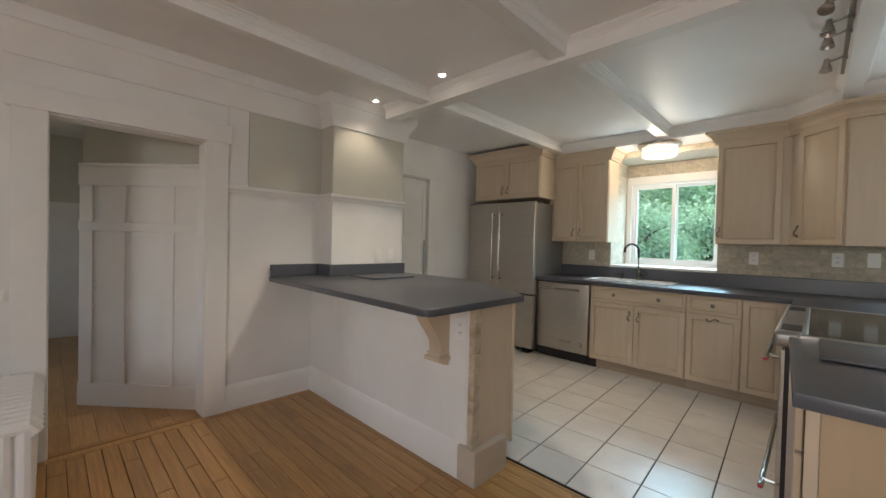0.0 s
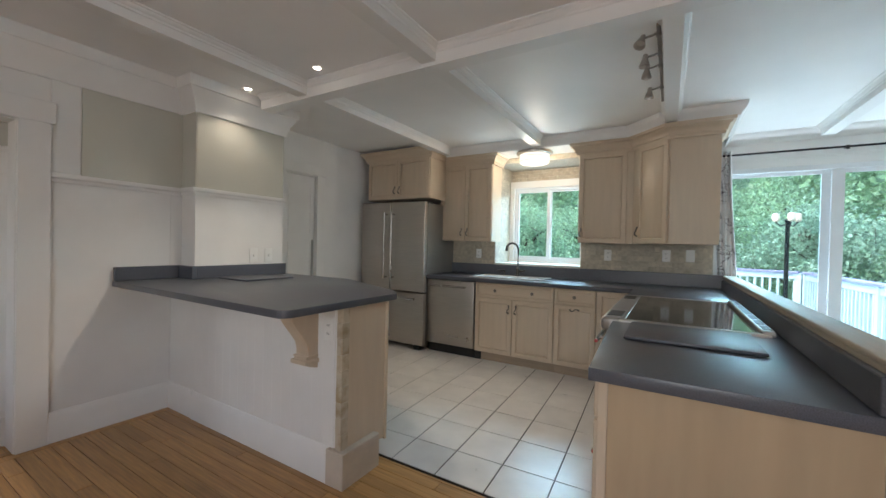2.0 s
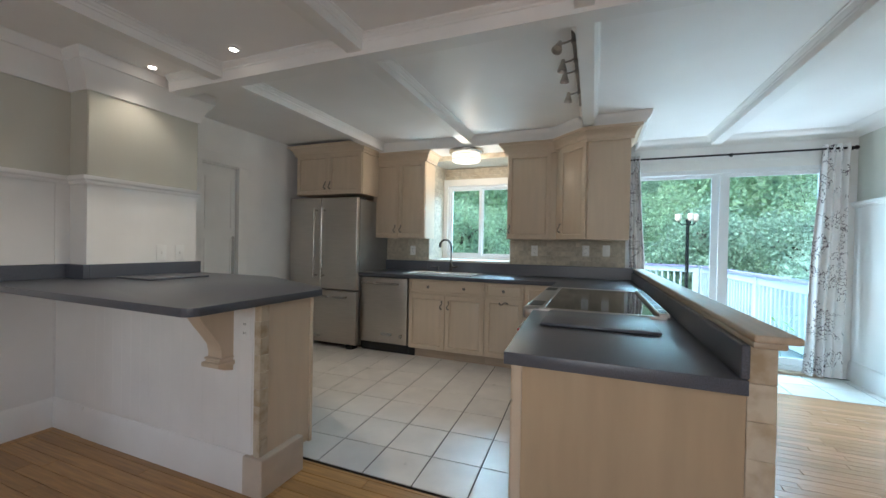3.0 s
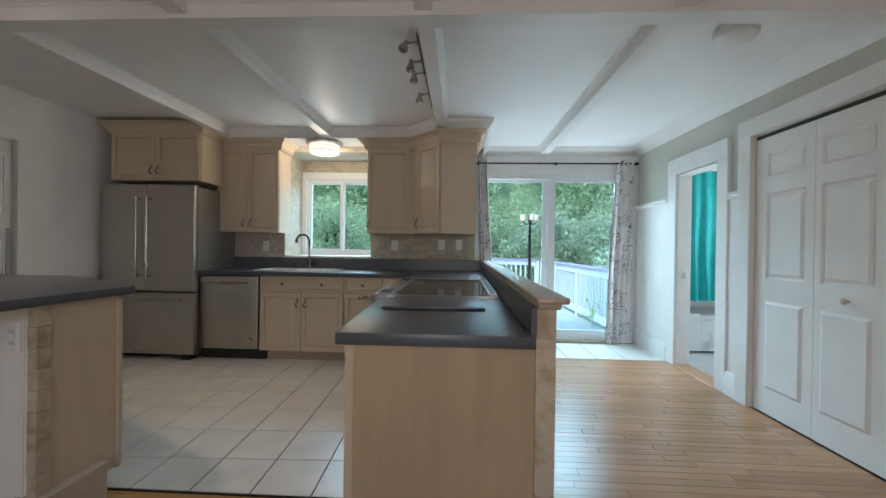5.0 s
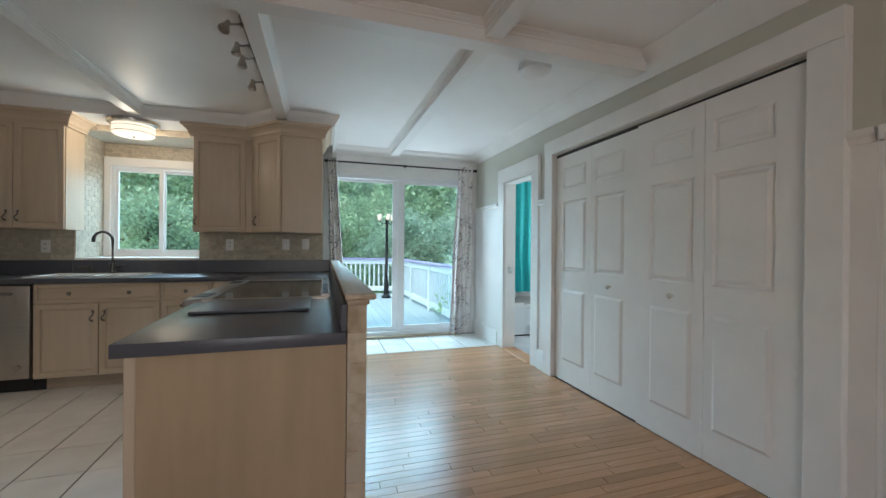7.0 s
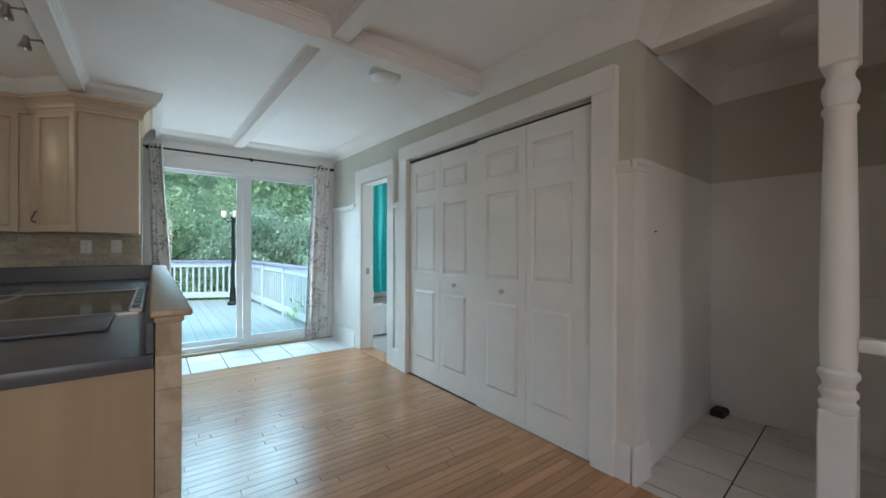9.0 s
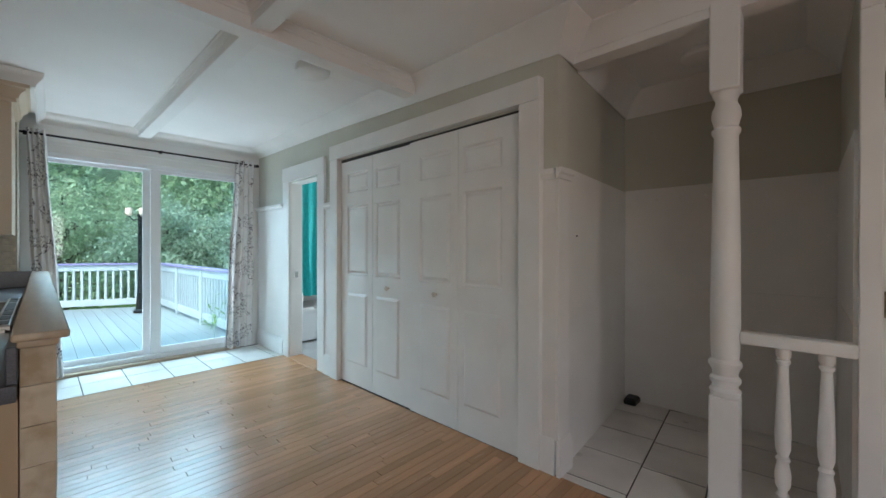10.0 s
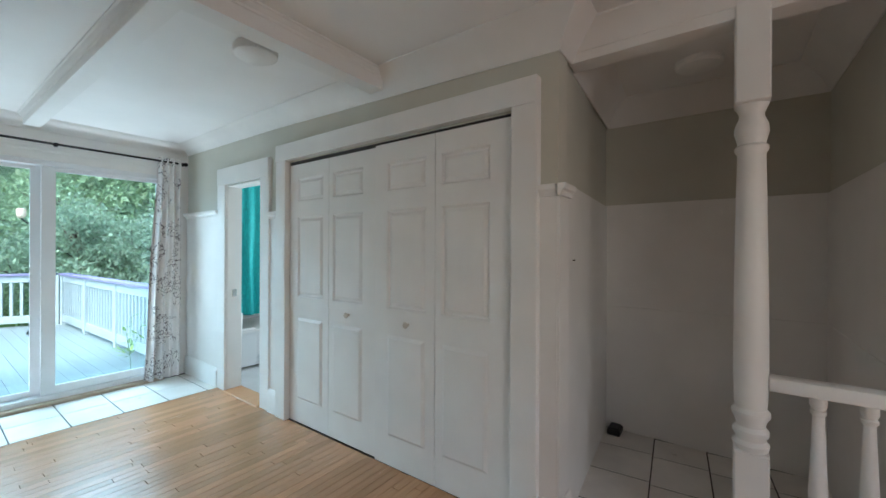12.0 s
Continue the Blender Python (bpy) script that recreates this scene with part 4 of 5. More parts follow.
part("wall_bracket", boxes((-2.9, -2.8, 1.43, 1.47, 0.93, 0.944)), WOOD, isl)
bd2 = single("counter_board", boxes((-2.66, -2.30, 1.95, 2.36, TOPZ - 0.001, TOPZ + 0.013), bevel=0.006, seg=2), SLATE, "thin slate-coloured board lying on the bar top", "board", "slate boards")

# ---- small kitchen fixtures ----
def outlet(name, m, label, duplex=True):
    o = new(name)
    o.matrix_basis = m
    PLACE[o.name] = m
    tagged(o, label, "outlet", "wall plates")
    bm = boxes((-0.037, 0.037, -0.006, 0, -0.06, 0.06), bevel=0.003, seg=2)
    part("plate", moved(bm, m), PLASTIC, o)
    if duplex:
        for z in (-0.022, 0.022):
            f = part("socket", moved(boxes((-0.016, 0.016, -0.0085, -0.006, z - 0.014, z + 0.014), bevel=0.002), m), PLASTIC, o)
            for x in (-0.006, 0.006):
                part("slot", moved(boxes((x - 0.0015, x + 0.0015, -0.009, -0.0084, z - 0.005, z + 0.006)), m), BLACK, f)
    else:
        part("toggle", moved(boxes((-0.005, 0.005, -0.016, -0.006, -0.011, 0.011), bevel=0.002), m), PLASTIC, o)
    return o


for x, z, d in ((-1.82, 1.175, True), (-0.275, 1.205, True), (0.275, 1.215, True), (0.48, 1.22, False)):
    outlet("wall_outlet" if d else "light_switch", pose(x, 4.815, z), "white outlet plate on the travertine backsplash" if d else "white switch plate on the travertine backsplash", d)
for y in (2.30, 2.44):
    outlet("light_switch", pose(-2.754, y, 1.15, 0, 0, 90), "white switch plate on the chimney breast", False)
outlet("wall_outlet", pose(-1.235, 1.755, 0.815), "white outlet on the bar's white panel")

sl = thing("ceiling_light", (-1.06, 4.63, 2.36), "drum-shaped flush ceiling light with metal bands, lit", "ceiling light")
bm = bmesh.new()
lathe(bm, [(0.20, 2.361), (0.205, 2.355), (0.20, 2.335), (0.185, 2.325), (0.17, 2.322)], (-1.06, 4.63, 0), 32)
part("canopy", bm, CHROME, sl, "brushed metal canopy")
bm = bmesh.new()
lathe(bm, [(0.165, 2.322), (0.165, 2.245), (0.15, 2.232), (0.08, 2.226), (0.004, 2.225)], (-1.06, 4.63, 0), 32)
part("shade", bm, BULB, sl, "white glass drum, lit").visible_shadow = False
for z in (2.25, 2.30):
    bm = bmesh.new()
    tube(bm, [(-1.06 + 0.168 * math.cos(a), 4.63 + 0.168 * math.sin(a), z) for a in [i * math.pi / 16 for i in range(33)]], 0.003, 6)
    part("band", bm, CHROME, sl)
bm = bmesh.new()
lathe(bm, [(0.012, 2.226), (0.010, 2.215), (0.003, 2.212)], (-1.06, 4.63, 0), 12)
part("finial", bm, CHROME, sl)

for x, y in ((-1.785, 2.115), (-2.56, 2.105)):
    dl = thing("downlight", (x, y, CEILING), "small round recessed downlight, lit", "ceiling light", "recessed downlights")
    bm = bmesh.new()
    lathe(bm, [(0.034, 2.47), (0.034, 2.465), (0.025, 2.462)], (x, y, 0), 24)
    part("ring", bm, TRIM, dl)
    bm = bmesh.new()
    lathe(bm, [(0.024, 2.4615), (0.024, 2.460), (0.01, 2.459)], (x, y, 0), 24)
    part("lens", bm, SPOTG, dl, "glowing lens")

tk = thing("track_light", (0.23, 3.2, CEILING), "brushed metal track light with four spot heads, off", "track light")
part("rail", boxes((0.222, 0.244, 2.60, 3.78, 2.440, 2.468), bevel=0.004), STEELD, tk)
for i, (y, tilt) in enumerate(((2.67, 28), (2.91, 6), (3.08, 3), (3.46, 6))):
    bm = bmesh.new()
    tube(bm, [(0.23, y, 2.445), (0.20, y, 2.435), (0.165, y, 2.43)], 0.006, 8)
    tube(bm, [(0.232, y, 2.45), (0.232, y, 2.425)], 0.013, 10)
    h = part("arm", bm, STEELD, tk)
    bm = bmesh.new()
    lathe(bm, [(0.012, 0.012), (0.013, 0.01), (0.015, -0.01), (0.018, -0.02), (0.029, -0.055), (0.031, -0.062), (0.028, -0.062), (0.02, -0.04)], (0, 0, 0), 20)
    part("spot_head", moved(bm, pose(0.155, y, 2.435, -tilt, tilt * 0.5, 0)), STEEL, h)

sd = thing("ceiling_disc_light", (2.07, 2.63, CEILING), "plain white flush ceiling lamp, unlit", "ceiling light", "flush ceiling lamps")
bm = bmesh.new()
lathe(bm, [(0.075, 2.47), (0.075, 2.455), (0.105, 2.45), (0.112, 2.435), (0.108, 2.405), (0.075, 2.385), (0.004, 2.38)], (2.05, 2.60, 0), 28)
part("dome", bm, PLASTIC, sd)
sd = thing("ceiling_disc_light", (3.66, 0.68, CEILING), "plain white flush ceiling lamp, unlit", "ceiling light", "flush ceiling lamps")
bm = bmesh.new()
lathe(bm, [(0.12, 2.47), (0.12, 2.45), (0.108, 2.436), (0.06, 2.427), (0.004, 2.425)], (3.66, 0.68, 0), 28)
part("dome", bm, PLASTIC, sd)

# marble tiles on the end of the low wall
for i in range(10):
    z = i * 0.1
    part("tile", boxes((0.754, 0.818, 1.578 + random.uniform(-0.0015, 0.0015), 1.60, z + 0.0004, z + 0.0996), bevel=0.001), MARBLE, bpy.data.objects["knee_wall"])

# ---- entry alcove ----
ps = thing("newel_post", (2.985, 0.47, 0), "white turned wooden post, square top and foot", "post")
bm = boxes((2.928, 3.042, 0.413, 0.527, 0, 0.56), (2.915, 3.042, 0.413, 0.527, 1.96, 2.44), bevel=0.006)
lathe(bm, [(0.05, 0.55), (0.058, 0.57), (0.062, 0.585), (0.05, 0.60), (0.05, 0.61), (0.06, 0.625), (0.06, 0.64), (0.048, 0.655), (0.052, 0.68), (0.064, 0.70), (0.064, 0.715), (0.052, 0.73), (0.055, 0.76), (0.058, 0.9), (0.056, 1.2), (0.05, 1.6), (0.047, 1.76), (0.056, 1.775), (0.056, 1.79), (0.046, 1.80), (0.05, 1.82), (0.058, 1.85), (0.055, 1.88), (0.042, 1.91), (0.042, 1.925), (0.056, 1.96)], (2.985, 0.47, 0), 24)
part("post", bm, TRIM, ps)
rl = thing("balustrade", (2.995, 0.2, 0), "white wooden handrail with two turned balusters", "railing")
part("handrail", boxes((2.955, 3.035, 0.05, 0.414, 0.812, 0.866), bevel=0.008, seg=2), TRIM, rl)
for y in (0.268, 0.135):
    bm = boxes((2.978, 3.012, y - 0.017, y + 0.017, 0, 0.16), bevel=0.003)
    lathe(bm, [(0.016, 0.15), (0.02, 0.17), (0.024, 0.18), (0.016, 0.19), (0.016, 0.20), (0.026, 0.22), (0.028, 0.27), (0.02, 0.32), (0.026, 0.335), (0.018, 0.35), (0.026, 0.38), (0.028, 0.45), (0.022, 0.6), (0.017, 0.74), (0.024, 0.75), (0.024, 0.76), (0.018, 0.765), (0.026, 0.78), (0.026, 0.815)], (2.995, y, 0), 16)
    part("baluster", bm, TRIM, rl)
single("door_stop", boxes((3.99, 4.122, 1.165, 1.255, 0.0, 0.042), (4.0, 4.115, 1.175, 1.25, 0.04, 0.052), bevel=0.008), BLACK, "small black plastic block on the tiles in the corner", "door stop")
for i in range(4):
    y = 1.05 - i * 0.16
    bm = bmesh.new()
    lathe(bm, [(0.006, 0), (0.006, -0.02), (0.011, -0.026), (0.004, -0.03)], (4.128, y, 1.62), 10, "x")
    single("coat_peg", bm, TRIM, "tiny white painted coat peg on the alcove boards", "coat peg", "coat pegs")
single("wall_hook", lathe(bmesh.new(), [(0.004, 0), (0.004, -0.008), (0.005, -0.01), (0.002, -0.012)], (2.995, 1.197, 1.313), 10, "y"), PEWTER, "tiny metal hook on the white wall boards", "hook")

# ---- sliding door dressing ----
rd = thing("curtain_rod", (1.7, 5.25, 2.27), "thin black iron curtain rod with ball ends", "curtain rod")
part("rod", tube(bmesh.new(), [(0.66, 5.25, 2.268), (2.68, 5.25, 2.268)], 0.010, 10), ROD, rd)
for x in (0.65, 2.69):
    bm = bmesh.new()
    bmesh.ops.create_icosphere(bm, subdivisions=2, radius=0.022, matrix=Matrix.Translation((x, 5.25, 2.268)))
    part("finial", bm, ROD, rd)
for x in (0.70, 1.69, 2.655):
    bm = tube(bmesh.new(), [(x, 5.25, 2.268), (x, 5.325, 2.268)], 0.006, 8)
    lathe(bm, [(0.014, 2.245), (0.014, 2.28)], (x, 5.25, 0), 10)
    part("bracket", bm, ROD, rd)


def drape(name, top, foot, z0, z1, y, folds, material, label, group="", amp=0.03, category="curtain"):
    """Hanging cloth with folds; top and foot are its (x, x) spans."""
    bm = bmesh.new()
    nu, nv = folds * 12, 24
    sheets = []
    for off in (0.0, 0.004):
        g = []
        for j in range(nv + 1):
            v = j / nv
            row = []
            for i in range(nu + 1):
                u = i / nu
                x = (top[0] + (top[1] - top[0]) * u) * v + (foot[0] + (foot[1] - foot[0]) * u) * (1 - v)
                a = amp * (0.75 + 0.35 * math.sin(3 * v + u * 5))
                row.append(bm.verts.new((x + 0.006 * math.sin(9 * v + 4 * u), y + off + a * math.sin(u * folds * 2 * math.pi + 0.5 * math.sin(2.2 * v)), z0 + (z1 - z0) * v)))
            g.append(row)
        for j in range(nv):
            for i in range(nu):
                q = (g[j][i], g[j][i + 1], g[j + 1][i + 1], g[j + 1][i])
                bm.faces.new(q if off == 0 else q[::-1])
        sheets.append(g)
    return single(name, bm, material, label, category, group)


drape("curtain", (0.695, 0.83), (0.78, 0.95), 0.02, 2.31, 5.25, 4, PRINT, "pale grey curtain printed with dark branches, drawn aside", "curtains of the sliding door")
drape("curtain", (2.44, 2.65), (2.32, 2.64), 0.02, 2.31, 5.25, 4, PRINT, "pale grey curtain printed with dark branches, drawn aside", "curtains of the sliding door", 0.035)

# ---- bathroom ----
tb = thing("bathtub", (3.5, 5.3, 0), "white bathtub with a veined marble apron", "bathtub")
CARR = mat("white_veined_marble", (0.78, 0.79, 0.79), 0.2, scale=5, second=(0.50, 0.51, 0.52), mix_at=(0.30, 0.46))
for i in range(3):
    part("apron_tile", boxes((2.872 + i * 0.45, 3.321 + i * 0.45, 4.95, 4.975, 0.02, 0.40), bevel=0.002), CARR, tb)
part("rim", slabs("y", 4.93, 5.74, 2.872, 4.19, 0.40, 0.43, []), PORCELAIN, tb)
drape("shower_curtain", (3.02, 3.95), (3.02, 3.95), 0.60, 2.12, 4.985, 7, TEAL, "teal cloth shower curtain hanging over the tub", "", 0.03, "shower curtain")
sr = single("shower_rod", tube(bmesh.new(), [(2.872, 4.985, 2.13), (4.198, 4.985, 2.13)], 0.012, 10), CHROME, "chrome shower curtain rod", "shower rod")
wb = thing("waste_bin", (2.99, 4.82, 0), "slim white plastic bin beside the tub", "bin")
bm = bmesh.new()
lathe(bm, [(0.07, 0), (0.075, 0.01), (0.09, 0.62), (0.09, 0.66), (0.07, 0.68), (0.01, 0.685)], (2.985, 4.81, 0), 20)
part("bin", bm, PLASTIC, wb)
single("bath_tray", boxes((3.06, 3.3, 4.94, 5.0, 0.431, 0.447), bevel=0.004), PLASTIC, "thin white tray lying on the tub rim", "tray")
single("strike_plate", boxes((2.79, 2.83, 4.418, 4.424, 0.90, 0.97), bevel=0.002), CHROME, "chrome strike plate on the door jamb", "strike plate")
setting("floor_bath", boxes((2.87, 4.2, 3.5, 5.75, -0.016, -0.003)), mat("bath_floor_tile", (0.62, 0.64, 0.65), 0.25, scale=3, vary=0.06), "pale grey bathroom floor", "floor")
setting("threshold_bath", boxes((2.70, 2.88, 3.80, 4.42, -0.005, 0.012), bevel=0.004), OAK, "oak threshold strip", "threshold")

# ---- radiator beside the cased opening ----
ra = thing("radiator", (-2.5, 0.0, 0), "white painted cast-iron column radiator on small feet", "radiator")
for i in range(13):
    x = -2.86 + i * 0.062
    bm = bmesh.new()
    for y in (-0.10, -0.045, 0.01, 0.065, 0.12):
        tube(bm, [(x, y, 0.10), (x, y, 0.16), (x, y, 0.44), (x, y, 0.49)], [0.026, 0.031, 0.031, 0.028], 10)
    tube(bm, [(x, -0.12, 0.47), (x, -0.10, 0.50), (x, 0.13, 0.50), (x, 0.15, 0.47)], 0.0305, 10)
    tube(bm, [(x, -0.11, 0.10), (x, 0.14, 0.10)], 0.026, 10)
    part("section", bm, TRIM, ra)
for x in (-2.82, -2.15):
    for y in (-0.08, 0.11):
        bm = tube(bmesh.new(), [(x, y, 0.0), (x, y, 0.02), (x, y, 0.1)], [0.03, 0.022, 0.016], 10)
        part("foot", bm, TRIM, ra)

# ---- outside ----
setting("ground", boxes((-300, 300, 5.48, 600, -1.35, -1.2)), GRASS, "green lawn beyond the deck", "ground")
dk = thing("deck", (0, 8, -0.1), "grey painted board deck outside the sliding door", "deck", kind="structure")
FAR = lambda x: 10.55 + (2.55 - x) * 0.42
part("frame", prism(bmesh.new(), [(-3.0, 5.48), (2.80, 5.48), (2.62, 10.45), (-3.0, 12.7)], -0.35, -0.065), RAILP, dk)
for i in range(41):
    x = -3.0 + i * 0.141
    x1 = min(x + 0.138, 2.78)
    part("board", prism(bmesh.new(), [(x, 5.48), (x1, 5.48), (x1, FAR(x1) - 0.05), (x, FAR(x) - 0.05)], -0.062, -0.032), DECKP, dk)


def railing(name, a, b, posts, label):
    r = thing(name, (*a, -0.03), label, "deck railing", "deck railings")
    A, B = Vector((*a, 0)), Vector((*b, 0))
    n = (B - A).length
    ang = math.degrees(math.atan2(B.y - A.y, B.x - A.x))
    m = pose(a[0], a[1], -0.03, 0, 0, ang)
    part("cap", moved(boxes((0, n, -0.07, 0.07, 0.90, 0.935), bevel=0.004), m), PURPLE, r, "purple painted cap board")
    part("top_rail", moved(boxes((0, n, -0.03, 0.03, 0.78, 0.90), bevel=0.004), m), RAILP, r)
    part("bottom_rail", moved(boxes((0, n, -0.03, 0.03, 0.06, 0.19), bevel=0.004), m), RAILP, r)
    k = int(n / 0.125)
    for i in range(k):
        x = (i + 0.5) * n / k
        part("baluster", moved(boxes((x - 0.019, x + 0.019, -0.019, 0.019, 0.19, 0.78)), m), RAILP, r)
    for p in posts:
        part("post", moved(boxes((p * n - 0.045, p * n + 0.045, -0.05, 0.05, -0.04, 0.90), bevel=0.004), m), RAILP, r)
    return r


railing("deck_railing", (2.72, 5.55), (2.58, 10.35), (0.01, 0.4, 0.7, 0.99), "white painted deck railing with a purple cap")
railing("deck_railing", (2.50, 10.45), (-2.9, 12.7), (0.0, 0.35, 0.7, 0.99), "white painted deck railing with a purple cap")

lp = thing("lamp_post", (2.135, 9.6, -0.03), "black iron lamp post with amber glass lanterns on the deck", "lamp post")
bm = bmesh.new()
lathe(bm, [(0.11, 0), (0.11, 0.04), (0.07, 0.08), (0.055, 0.3), (0.042, 0.42), (0.035, 0.5), (0.032, 1.85), (0.045, 1.87), (0.045, 1.9), (0.02, 1.93)], (2.135, 9.6, -0.03), 16)
part("pole", bm, ROD, lp)
# Pale orange carries the lanterns' warm glow; the glass itself emits nothing.
AMBER = mat("glow_toned_lantern_glass", (0.75, 0.55, 0.40), 0.2, scale=6, vary=0.1)
for dx, dy in ((-0.17, 0), (0.15, 0.05), (0.02, -0.16)):
    a = part("arm", tube(bmesh.new(), [(2.135, 9.6, 1.80), (2.135 + dx * 0.6, 9.6 + dy * 0.6, 1.76), (2.135 + dx, 9.6 + dy, 1.84)], 0.012, 8), ROD, lp)
    bm = bmesh.new()
    lathe(bm, [(0.03, 1.84), (0.055, 1.87), (0.06, 1.97), (0.055, 1.985), (0.02, 2.0)], (2.135 + dx, 9.6 + dy, 0), 14)
    part("lantern", bm, AMBER, a, "amber glass lantern, its glow in the colour")

sh = thing("garden_shed", (-5.4, 15, -1.2), "low white shed with a red roof edge behind the trees", "shed")
part("wall", boxes((-7.2, -4.6, 14.5, 17, -1.2, 0.9)), WALL, sh)
bm = bmesh.new()
for y0, y1 in ((14.3, 17.2),):
    v = [bm.verts.new(p) for p in ((-7.4, y0, 1.65), (-7.4, y1, 1.65), (-4.4, y1, 0.85), (-4.4, y0, 0.85), (-7.4, y0, 1.80), (-7.4, y1, 1.80), (-4.4, y1, 1.0), (-4.4, y0, 1.0))]
    for q in ((0, 1, 2, 3), (7, 6, 5, 4), (0, 3, 7, 4), (1, 5, 6, 2), (3, 2, 6, 7), (0, 4, 5, 1)):
        bm.faces.new([v[k] for k in q])
bmesh.ops.recalc_face_normals(bm, faces=bm.faces)
part("roof", bm, RED, sh, "red painted roof")


def tree(at, height, spread, leaves, material, label, seed, low=0.12, size=0.15):
    """A tapered trunk, forking limbs and a crown of single leaves."""
    rnd = np.random.default_rng(seed)
    base = Vector((*at, -1.22))
    t = thing("tree", base, label, "tree", "garden trees")
    bm = bmesh.new()
    lean = rnd.uniform(-0.25, 0.25, 2)
    trunk = [base + Vector((lean[0] * k * 2, lean[1] * k * 2, height * 0.62 * k)) for k in (0, 0.25, 0.5, 0.75, 1.0)]
    tube(bm, trunk, [0.16, 0.13, 0.10, 0.07, 0.03], 8)
    part("trunk", bm, BARK, t)
    tips = []
    bm = bmesh.new()
    for i in range(16):
        s = trunk[0].lerp(trunk[-1], 0.15 + 0.8 * i / 16)
        a = i * 2.4 + rnd.uniform(-0.4, 0.4)
        reach = spread * (0.6 + 0.5 * rnd.random()) * (1 - 0.35 * i / 16)
        e = s + Vector((math.cos(a) * reach, math.sin(a) * reach, rnd.uniform(-0.05, 0.5) * reach + 0.3))
        m = s.lerp(e, 0.5) + Vector((0, 0, 0.15 * reach))
        tube(bm, [s, m, e], [0.05, 0.03, 0.01], 6)
        for k in range(5):
            p = s.lerp(m, rnd.uniform(0.5, 1)) if k < 2 else m.lerp(e, rnd.random())
            q = p + Vector(rnd.normal(0, 0.4, 3)) * spread * 0.35
            tube(bm, [p, q], [0.015, 0.005], 5)
            tips.append(q)
        tips.append(e)
    part("limbs", bm, BARK, t)
    tips = np.array([tuple(p) for p in tips])
    c = tips[rnd.integers(0, len(tips), leaves)] + rnd.normal(0, 1, (leaves, 3)) * np.array([0.30, 0.30, 0.24]) * spread * 0.42
    c = c[c[:, 2] > -1.2 + low * height]
    n = len(c)
    d = rnd.normal(0, 1, (n, 3)) + np.array([0, 0, -0.35])
    d /= np.linalg.norm(d, axis=1)[:, None]
    u = np.cross(d, rnd.normal(0, 1, (n, 3)))
    u /= np.linalg.norm(u, axis=1)[:, None]
    w = np.cross(d, u)
    ln = (size * rnd.uniform(0.6, 1.25, n))[:, None]
    v = np.stack([c, c + d * ln * 0.5 + u * ln * 0.24 + w * ln * 0.06, c + d * ln, c + d * ln * 0.5 - u * ln * 0.24 + w * ln * 0.06], 1).reshape(-1, 3) - np.array(base)
    me = bpy.data.meshes.new("crown")
    me.from_pydata(v.tolist(), [], np.arange(4 * n).reshape(-1, 4).tolist())
    me.materials.append(material)
    ob = new("crown", me)
    ob.parent = t
    return t


WIDE = "broad green leafy tree behind the deck"
SILV = "silvery-green leafy shrub tree behind the deck"
rows = [((3.6, 13.4), 5.0, 1.8, LEAF2, SILV), ((5.4, 11.6), 4.8, 1.7, LEAF2, SILV), ((0.9, 15.4), 5.6, 2.1, LEAF, WIDE), ((6.9, 15.4), 6.0, 2.3, LEAF, WIDE), ((3.4, 17.5), 6.4, 2.5, LEAF, WIDE), ((-2.3, 14.6), 5.4, 2.0, LEAF, WIDE), ((-0.8, 18.0), 6.2, 2.5, LEAF, WIDE), ((8.6, 11.8), 5.2, 2.1, LEAF2, SILV), ((-3.2, 10.6), 4.8, 1.6, LEAF, WIDE), ((-5.6, 18.6), 6.4, 2.5, LEAF, WIDE), ((10.5, 17.0), 6.4, 2.5, LEAF, WIDE), ((7.0, 9.0), 4.4, 1.7, LEAF2, SILV), ((4.6, 9.4), 4.0, 1.2, LEAF2, SILV), ((-8.5, 15.5), 6.0, 2.4, LEAF, WIDE), ((-5.2, 12.2), 5.2, 1.8, LEAF, WIDE)]
for i, (p, h, s, m, text) in enumerate(rows):
    tree(p, h, s, 17000, m, text, 11 + i, 0.12, 0.115 if m is LEAF2 else 0.11)
# hedge and far wood close the view
rnd = np.random.default_rng(5)
n = 90000
c = np.stack([rnd.uniform(-26, 30, n), 20.5 + rnd.uniform(0, 5, n), -1.2 + 9.5 * rnd.random(n) ** 0.8], 1)
c[:, 2] *= 0.75 + 0.3 * np.sin(c[:, 0] * 0.5) * np.sin(c[:, 0] * 1.3 + 1)
d = rnd.normal(0, 1, (n, 3))
d /= np.linalg.norm(d, axis=1)[:, None]
u = np.cross(d, rnd.normal(0, 1, (n, 3)))
u /= np.linalg.norm(u, axis=1)[:, None]
ln = rnd.uniform(0.2, 0.38, n)[:, None]
v = np.stack([c, c + d * ln * 0.5 + u * ln * 0.3, c + d * ln, c + d * ln * 0.5 - u * ln * 0.3], 1).reshape(-1, 3)
me = bpy.data.meshes.new("far_wood")
me.from_pydata(v.tolist(), [], np.arange(4 * n).reshape(-1, 4).tolist())
me.materials.append(LEAF)
tagged(new("far_wood", me), "dense green wood beyond the garden", "trees", kind="stuff")
setting("backdrop", boxes((-60, 60, 27, 27.5, -1.2, 8.5)), FARLEAF, "dark green of the wood far behind", "backdrop")
